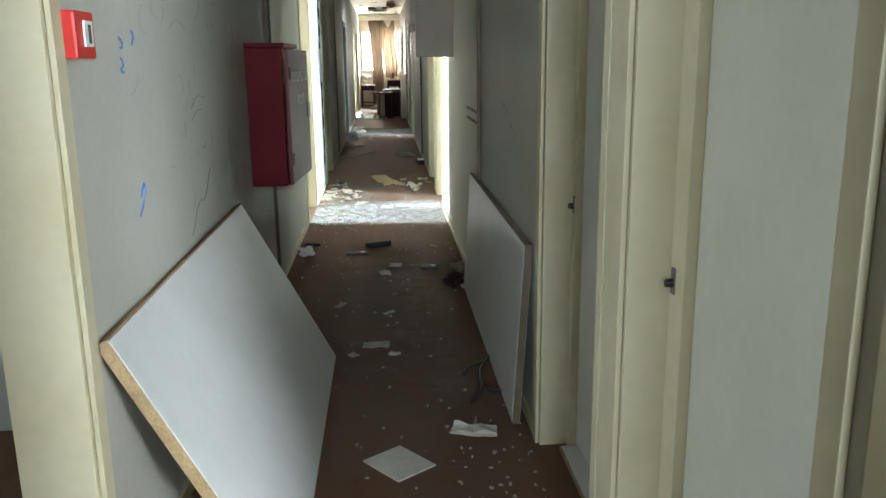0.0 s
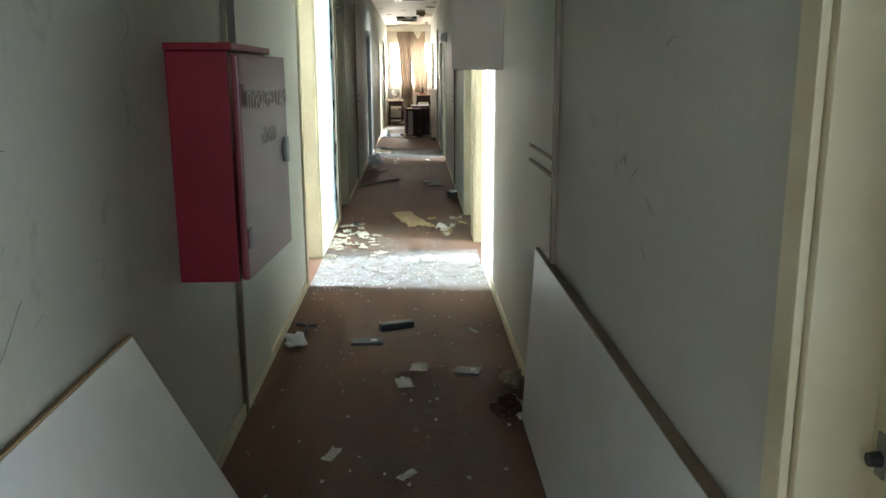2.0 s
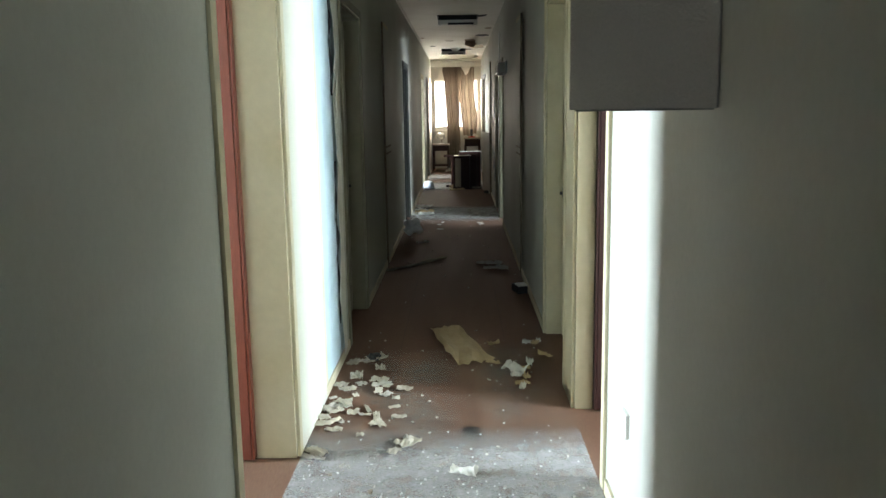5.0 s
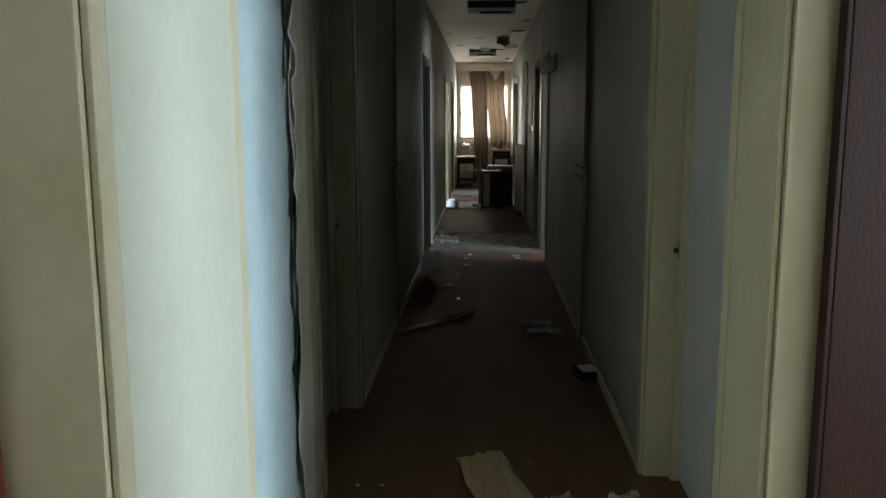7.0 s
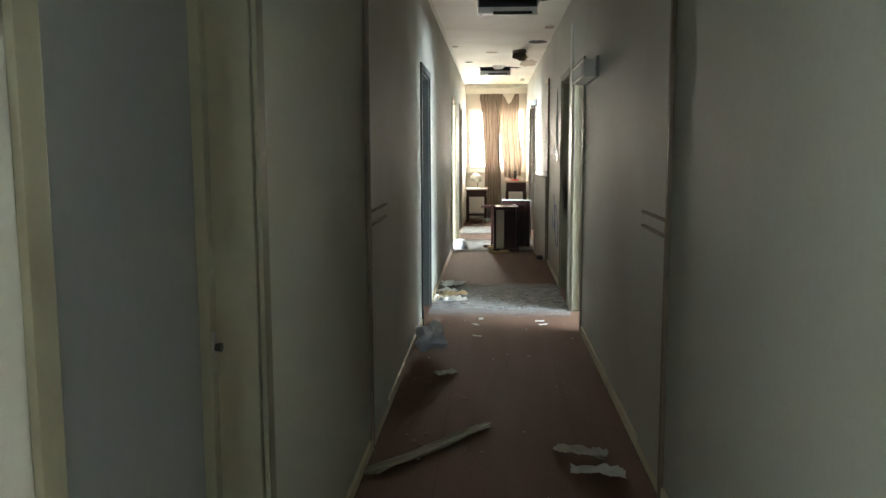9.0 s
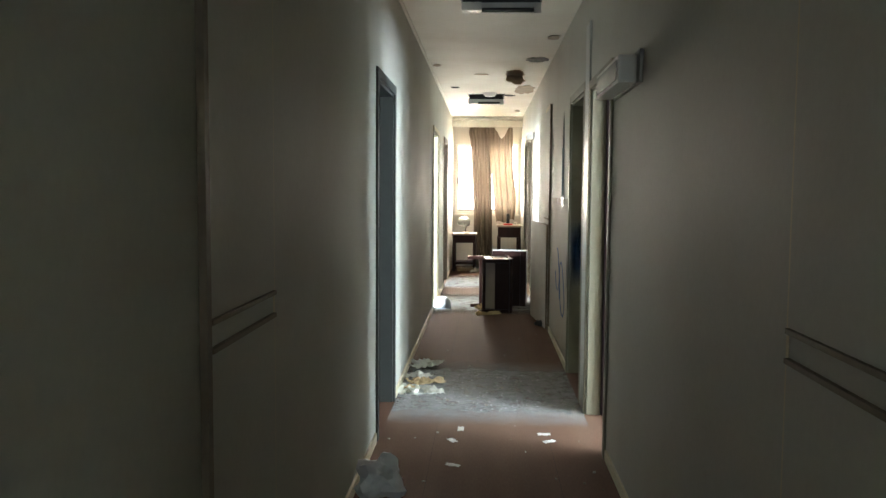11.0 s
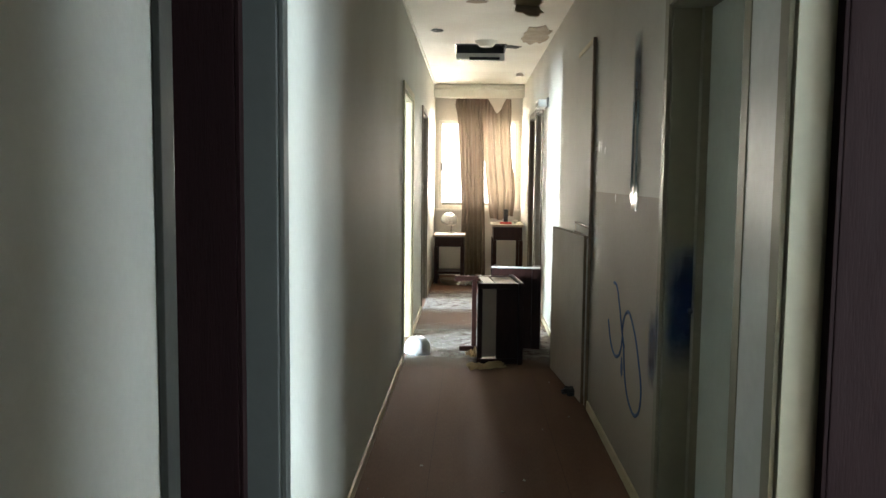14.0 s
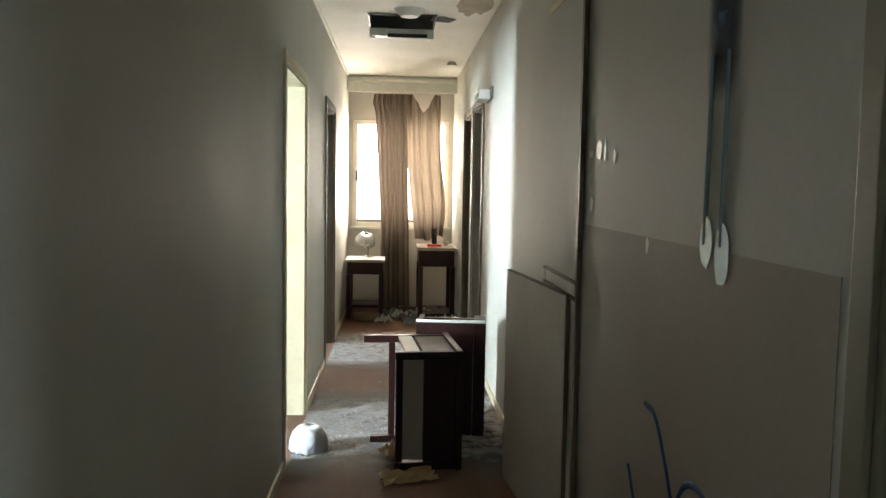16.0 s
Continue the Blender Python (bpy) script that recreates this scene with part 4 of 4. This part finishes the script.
litter("tan_cardboard", "torn strip of tan cardboard on the floor", "cardboard", -0.01, 9.46, 14, 0.21, 0.82, 0.02, TAN, 11)
for k in range(40):
    litter("peeled_paint", "curled sheet of peeled cream paint on the floor", "debris", -0.64 + 0.42 * rng.random() ** 1.6, rng.uniform(7.80, 8.75), rng.uniform(0, 180), rng.uniform(0.025, 0.11), rng.uniform(0.02, 0.07), 0.010, PEEL if k % 3 else CRUMB, 240 + k, 0.002 * (k % 3))
for k in range(6):
    litter("peeled_paint", "curled sheet of peeled cream paint on the floor", "debris", rng.uniform(-0.62, -0.40), rng.uniform(8.7, 9.2), rng.uniform(0, 180), rng.uniform(0.06, 0.14), rng.uniform(0.05, 0.1), 0.014, PEEL, 60 + k)
wad("dark_rag", "small dark rag on the floor", -0.50, 9.16, 0.04, BLACK, 12, 0.5)
for k in range(14):
    litter("torn_paper", "small torn scrap of tan paper", "paper", rng.uniform(0.18, 0.5), rng.uniform(8.6, 9.5), rng.uniform(0, 180), rng.uniform(0.03, 0.09), rng.uniform(0.02, 0.05), 0.02, TAN if k % 2 else PAPER, 80 + k)
litter("torn_paper", "crumpled white tissue on the floor", "paper", 0.29, 8.92, 30, 0.09, 0.14, 0.05, PAPER, 97)
litter("torn_paper", "folded white paper scrap on the floor", "paper", 0.01, 7.67, 70, 0.05, 0.11, 0.02, PAPER, 98)
bx = thing("broken_adapter", "small black and white broken adapter by the wall", "litter", pose(0.46, 10.93, 0, 0, 0, 15))
part("body", one_box(-0.04, 0.04, -0.10, 0.06, 0, 0.06, 0.008), BLACK, bx)
part("cap", one_box(-0.038, 0.038, -0.10, -0.01, 0.0605, 0.075, 0.005), OFFWHITE, bx)
litter("fallen_strip", "long pale board strip lying askew on the floor", "board", -0.40, 12.12, -38, 0.08, 0.80, 0.012, OLIVE, 101)
litter("white_cloth", "crumpled white cloth strip on the floor", "cloth", 0.27, 12.08, 65, 0.06, 0.24, 0.03, CRUMB, 102)
litter("white_cloth", "crumpled white cloth strip on the floor", "cloth", 0.32, 11.86, 80, 0.05, 0.22, 0.03, CRUMB, 103)
wad("white_plastic_bag", "crumpled white plastic bag against the wall", -0.545, 13.9, 0.105, BAGPLASTIC, 3, 0.85)
litter("torn_paper", "torn pale paper on the floor", "paper", -0.41, 13.38, 30, 0.13, 0.08, 0.015, PAPER, 104)
for k, (x, y) in enumerate([(-0.22, 15.02), (-0.26, 14.80), (-0.24, 14.4), (0.25, 14.95), (0.27, 14.82)]):
    litter("white_chip", "bright white chip on the floor", "debris", x, y, 30 * k, 0.035, 0.07, 0.004, OFFWHITE, 110 + k)
for k in range(9):
    litter("torn_paper", "torn sheet of white paper against the wall", "paper", rng.uniform(-0.62, -0.42), rng.uniform(15.85, 16.75), rng.uniform(0, 180), rng.uniform(0.10, 0.24), rng.uniform(0.08, 0.22), 0.03, PAPER if k % 3 else TAN, 120 + k, 0.003 * (k % 3))
litter("bluish_sheet", "pale blue-white sheet lying by the wall", "paper", -0.54, 15.9, 10, 0.20, 0.24, 0.012, WHITE, 131)
wad("dark_rag", "small dark lump at the foot of the wall", 0.47, 18.62, 0.05, BLACK, 16, 0.6)
tagged(part("glass_lampshade", bowl(0.105, 0.135, pose(-0.575, 19.80, 0.142, 180, 4, 0), seg=36, jag=0.006), BAGPLASTIC, smooth=True), "upturned milky white lampshade on the floor by the doorway", "lampshade")
litter("torn_carton", "torn tan cardboard piece by the overturned table", "cardboard", -0.05, 19.36, 12, 0.26, 0.16, 0.03, TAN, 140)
litter("torn_carton", "torn tan cardboard piece by the overturned table", "cardboard", -0.14, 19.70, 50, 0.10, 0.10, 0.05, TAN, 141)
for k in range(16):
    litter("scattered_rubbish", "crumpled paper and rag under the desk", "litter", rng.uniform(-0.25, 0.5), rng.uniform(23.6, 24.5), rng.uniform(0, 180), rng.uniform(0.1, 0.24), rng.uniform(0.08, 0.2), 0.07, (PAPER, BROWNLIP, GREY, PLASTER)[k % 4], 150 + k)
wad("crumpled_rag", "dark reddish rag under the desk", 0.30, 23.75, 0.07, REDWOOD, 21, 0.5)


def scatter(name, label, n, area, rmin, rmax, material, seed, thick=0.003):
    q = random.Random(seed)
    bm = bmesh.new()
    for _ in range(n):
        x0, x1, y0, y1 = area(q)
        blob(bm, q.uniform(x0, x1), q.uniform(y0, y1), 0.0015, q.uniform(rmin, rmax), q.uniform(rmin, rmax) * 1.3, n=q.choice((6, 7, 9)), jag=0.4, thick=thick * q.uniform(0.6, 1.6))
    return tagged(part(name, bm, material), label, "debris", kind="stuff")


scatter("plaster_crumbs", "white plaster crumbs scattered over the whole floor", 300, lambda q: q.choice([(-0.64, 0.5, 2.3, 9.6)] * 4 + [(-0.64, 0.5, 9.6, 24.5)] + [(0.2, 0.52, 2.3, 3.0)]), 0.002, 0.008, CRUMB, 5, 0.004)
scatter("plaster_grit", "fine white plaster grit trodden into the floor by the doorway", 420, lambda q: q.choice([(-0.62, 0.2, 6.95, 7.8), (-0.62, 0.0, 6.9, 7.5), (-0.64, 0.5, 6.9, 8.3), (-0.5, 0.3, 15.3, 16.6), (-0.5, 0.1, 19.8, 20.6)]), 0.0015, 0.0055, DUST, 6, 0.003)
scatter("dark_grit", "dark grit and splinters on the floor", 160, lambda q: q.choice([(-0.66, 0.52, 3.0, 9.6), (-0.66, 0.52, 12.0, 17.0), (-0.3, 0.5, 22.5, 24.5)]), 0.003, 0.011, BROWNLIP, 9, 0.005)


def patchy_material(name, colour, cover, scale, axes=(0, 1), soft_rim=0.10):
    """Patchy dust, paint or painted light that shows the surface between its patches and thins out to its rim."""
    m = bpy.data.materials.new(name)
    m.use_nodes = True
    n, l = m.node_tree.nodes, m.node_tree.links
    b = n["Principled BSDF"]
    b.inputs["Base Color"].default_value, b.inputs["Roughness"].default_value = (*colour, 1), 0.95
    tc, geo = n.new("ShaderNodeTexCoord"), n.new("ShaderNodeNewGeometry")
    t1, t2 = n.new("ShaderNodeTexNoise"), n.new("ShaderNodeTexNoise")
    t1.inputs["Scale"].default_value, t1.inputs["Detail"].default_value, t1.inputs["Roughness"].default_value = scale, 8, 0.65
    t2.inputs["Scale"].default_value, t2.inputs["Detail"].default_value = scale * 9, 5
    for t in (t1, t2):
        l.new(geo.outputs["Position"], t.inputs["Vector"])
    add = n.new("ShaderNodeMath")
    add.operation = "MULTIPLY_ADD"
    add.inputs[1].default_value = 0.45
    l.new(t2.outputs["Fac"], add.inputs[0])
    l.new(t1.outputs["Fac"], add.inputs[2])
    mr = n.new("ShaderNodeMapRange")
    mr.inputs["From Min"].default_value, mr.inputs["From Max"].default_value = 0.70 - cover, 1.35 - cover
    mr.inputs["To Max"].default_value = 0.75
    l.new(add.outputs[0], mr.inputs["Value"])
    sep = n.new("ShaderNodeSeparateXYZ")
    l.new(tc.outputs["Generated"], sep.inputs[0])
    fac = mr.outputs["Result"]
    for k in axes:
        ab = n.new("ShaderNodeMath")
        ab.operation = "PINGPONG"
        ab.inputs[1].default_value = 0.5
        l.new(sep.outputs[k], ab.inputs[0])
        rim = n.new("ShaderNodeMapRange")
        rim.inputs["From Max"].default_value = soft_rim
        l.new(ab.outputs[0], rim.inputs["Value"])
        mu = n.new("ShaderNodeMath")
        mu.operation = "MULTIPLY"
        l.new(fac, mu.inputs[0])
        l.new(rim.outputs["Result"], mu.inputs[1])
        fac = mu.outputs[0]
    l.new(fac, b.inputs["Alpha"])
    return m


# pale sheet: some plaster dust, mostly doorway daylight painted onto the floor
DAYLITDUST = patchy_material("daylit_plaster_dust", (0.46, 0.44, 0.42), 0.37, 11, axes=(1,), soft_rim=0.22)
LIGHT = patchy_material("light_plaster_dust", (0.30, 0.26, 0.22), 0.08, 3.5, soft_rim=0.3)
# the full-strength sheets lie where doorway light strips cross the floor
for x0, x1, y0, y1, mm, lb in [(-0.68, 0.54, 6.80, 8.15, DAYLITDUST, "plaster dust painted paler where doorway daylight falls on the floor"), (-0.68, 0.1, 7.7, 9.4, LIGHT, "thin pale dust on the floor"),
                               (0.0, 0.54, 8.0, 9.6, LIGHT, "thin pale dust on the floor"), (-0.68, 0.54, 19.3, 21.2, DAYLITDUST, "plaster dust painted paler where doorway daylight falls on the floor"), (-0.68, 0.2, 21.7, 23.5, DAYLITDUST, "plaster dust painted paler where doorway daylight falls on the floor"), (-0.4, 0.54, 1.9, 6.8, LIGHT, "thin pale dust on the floor"), (-0.68, 0.54, 15.1, 16.9, DAYLITDUST, "plaster dust painted paler where doorway daylight falls on the floor")]:
    zz = 0.0008 + 0.0006 * (y0 % 1.7)
    tagged(part("floor_dust_and_light", one_box(x0 + 0.014, x1 - 0.014, y0, y1, 0.0006, zz + 0.001), mm), lb, "dust", kind="stuff")

RUN = patchy_material("blue_paint_run", (0.04, 0.08, 0.13), 0.55, 9, axes=(1, 2), soft_rim=0.30)
st = thing("paint_run", "blue sprayed smear with two glossy drips down the wall", "stain")
part("smear", one_box(XR - 0.0035, XR - 0.0026, 17.03, 17.21, 1.62, 2.02), RUN, st)
DRIP = mat("glossy_dried_drip", (0.24, 0.30, 0.31), 0.22, (0.14, 0.20, 0.24), 0.5, 12, 0.04, 0.02, coat=0.5)
strokes("drip", [[(XR - 0.001, 17.175, 1.72), (XR - 0.001, 17.178, 1.5), (XR - 0.001, 17.185, 1.32)], [(XR - 0.001, 17.088, 1.72), (XR - 0.001, 17.092, 1.5), (XR - 0.001, 17.096, 1.32)]], 0.0075, DRIP, st)
for yy, zz, a_, b_ in ((17.17, 1.325, 0.033, 0.056), (17.085, 1.305, 0.036, 0.064)):
    part("drop", blob(bmesh.new(), XR - 0.0045, yy, zz, a_, b_, axis="x", n=24, jag=0.05, thick=0.004), DRIP, st)

SPRAY = patchy_material("soft_blue_spray", (0.012, 0.06, 0.24), 0.40, 7, axes=(0, 2), soft_rim=0.30)
SPRAYWALL = patchy_material("soft_blue_wall_spray", (0.012, 0.06, 0.24), 0.34, 7, axes=(1, 2), soft_rim=0.35)
part("blot", one_box(XR + 0.002, XR + 0.126, 16.5215, 16.5235, 0.66, 1.14), SPRAY, g)
part("blot", one_box(XR - 0.0165, XR - 0.0145, 16.545, 16.594, 0.62, 0.98), SPRAYWALL, g)
part("blot", one_box(XR - 0.0045, XR - 0.0030, 16.596, 16.76, 0.55, 0.88), SPRAYWALL, g)
part("blot", one_box(XR + 0.050, XR + 0.128, 16.5190, 16.5205, 0.85, 1.15), SPRAY, g)
SMEAR = patchy_material("grey_smear", (0.33, 0.33, 0.31), -0.13, 2.5, axes=(1, 2), soft_rim=0.45)
for x, y0, y1, z0, z1 in [(XL + 0.0008, 2.1, 4.8, 0.7, 1.8), (XR - 0.0016, 3.1, 4.4, 0.8, 1.7)]:
    tagged(part("wall_smear", one_box(x, x + 0.0006, y0, y1, z0, z1), SMEAR), "faint grey smears on the painted wall", "stain", kind="stuff")
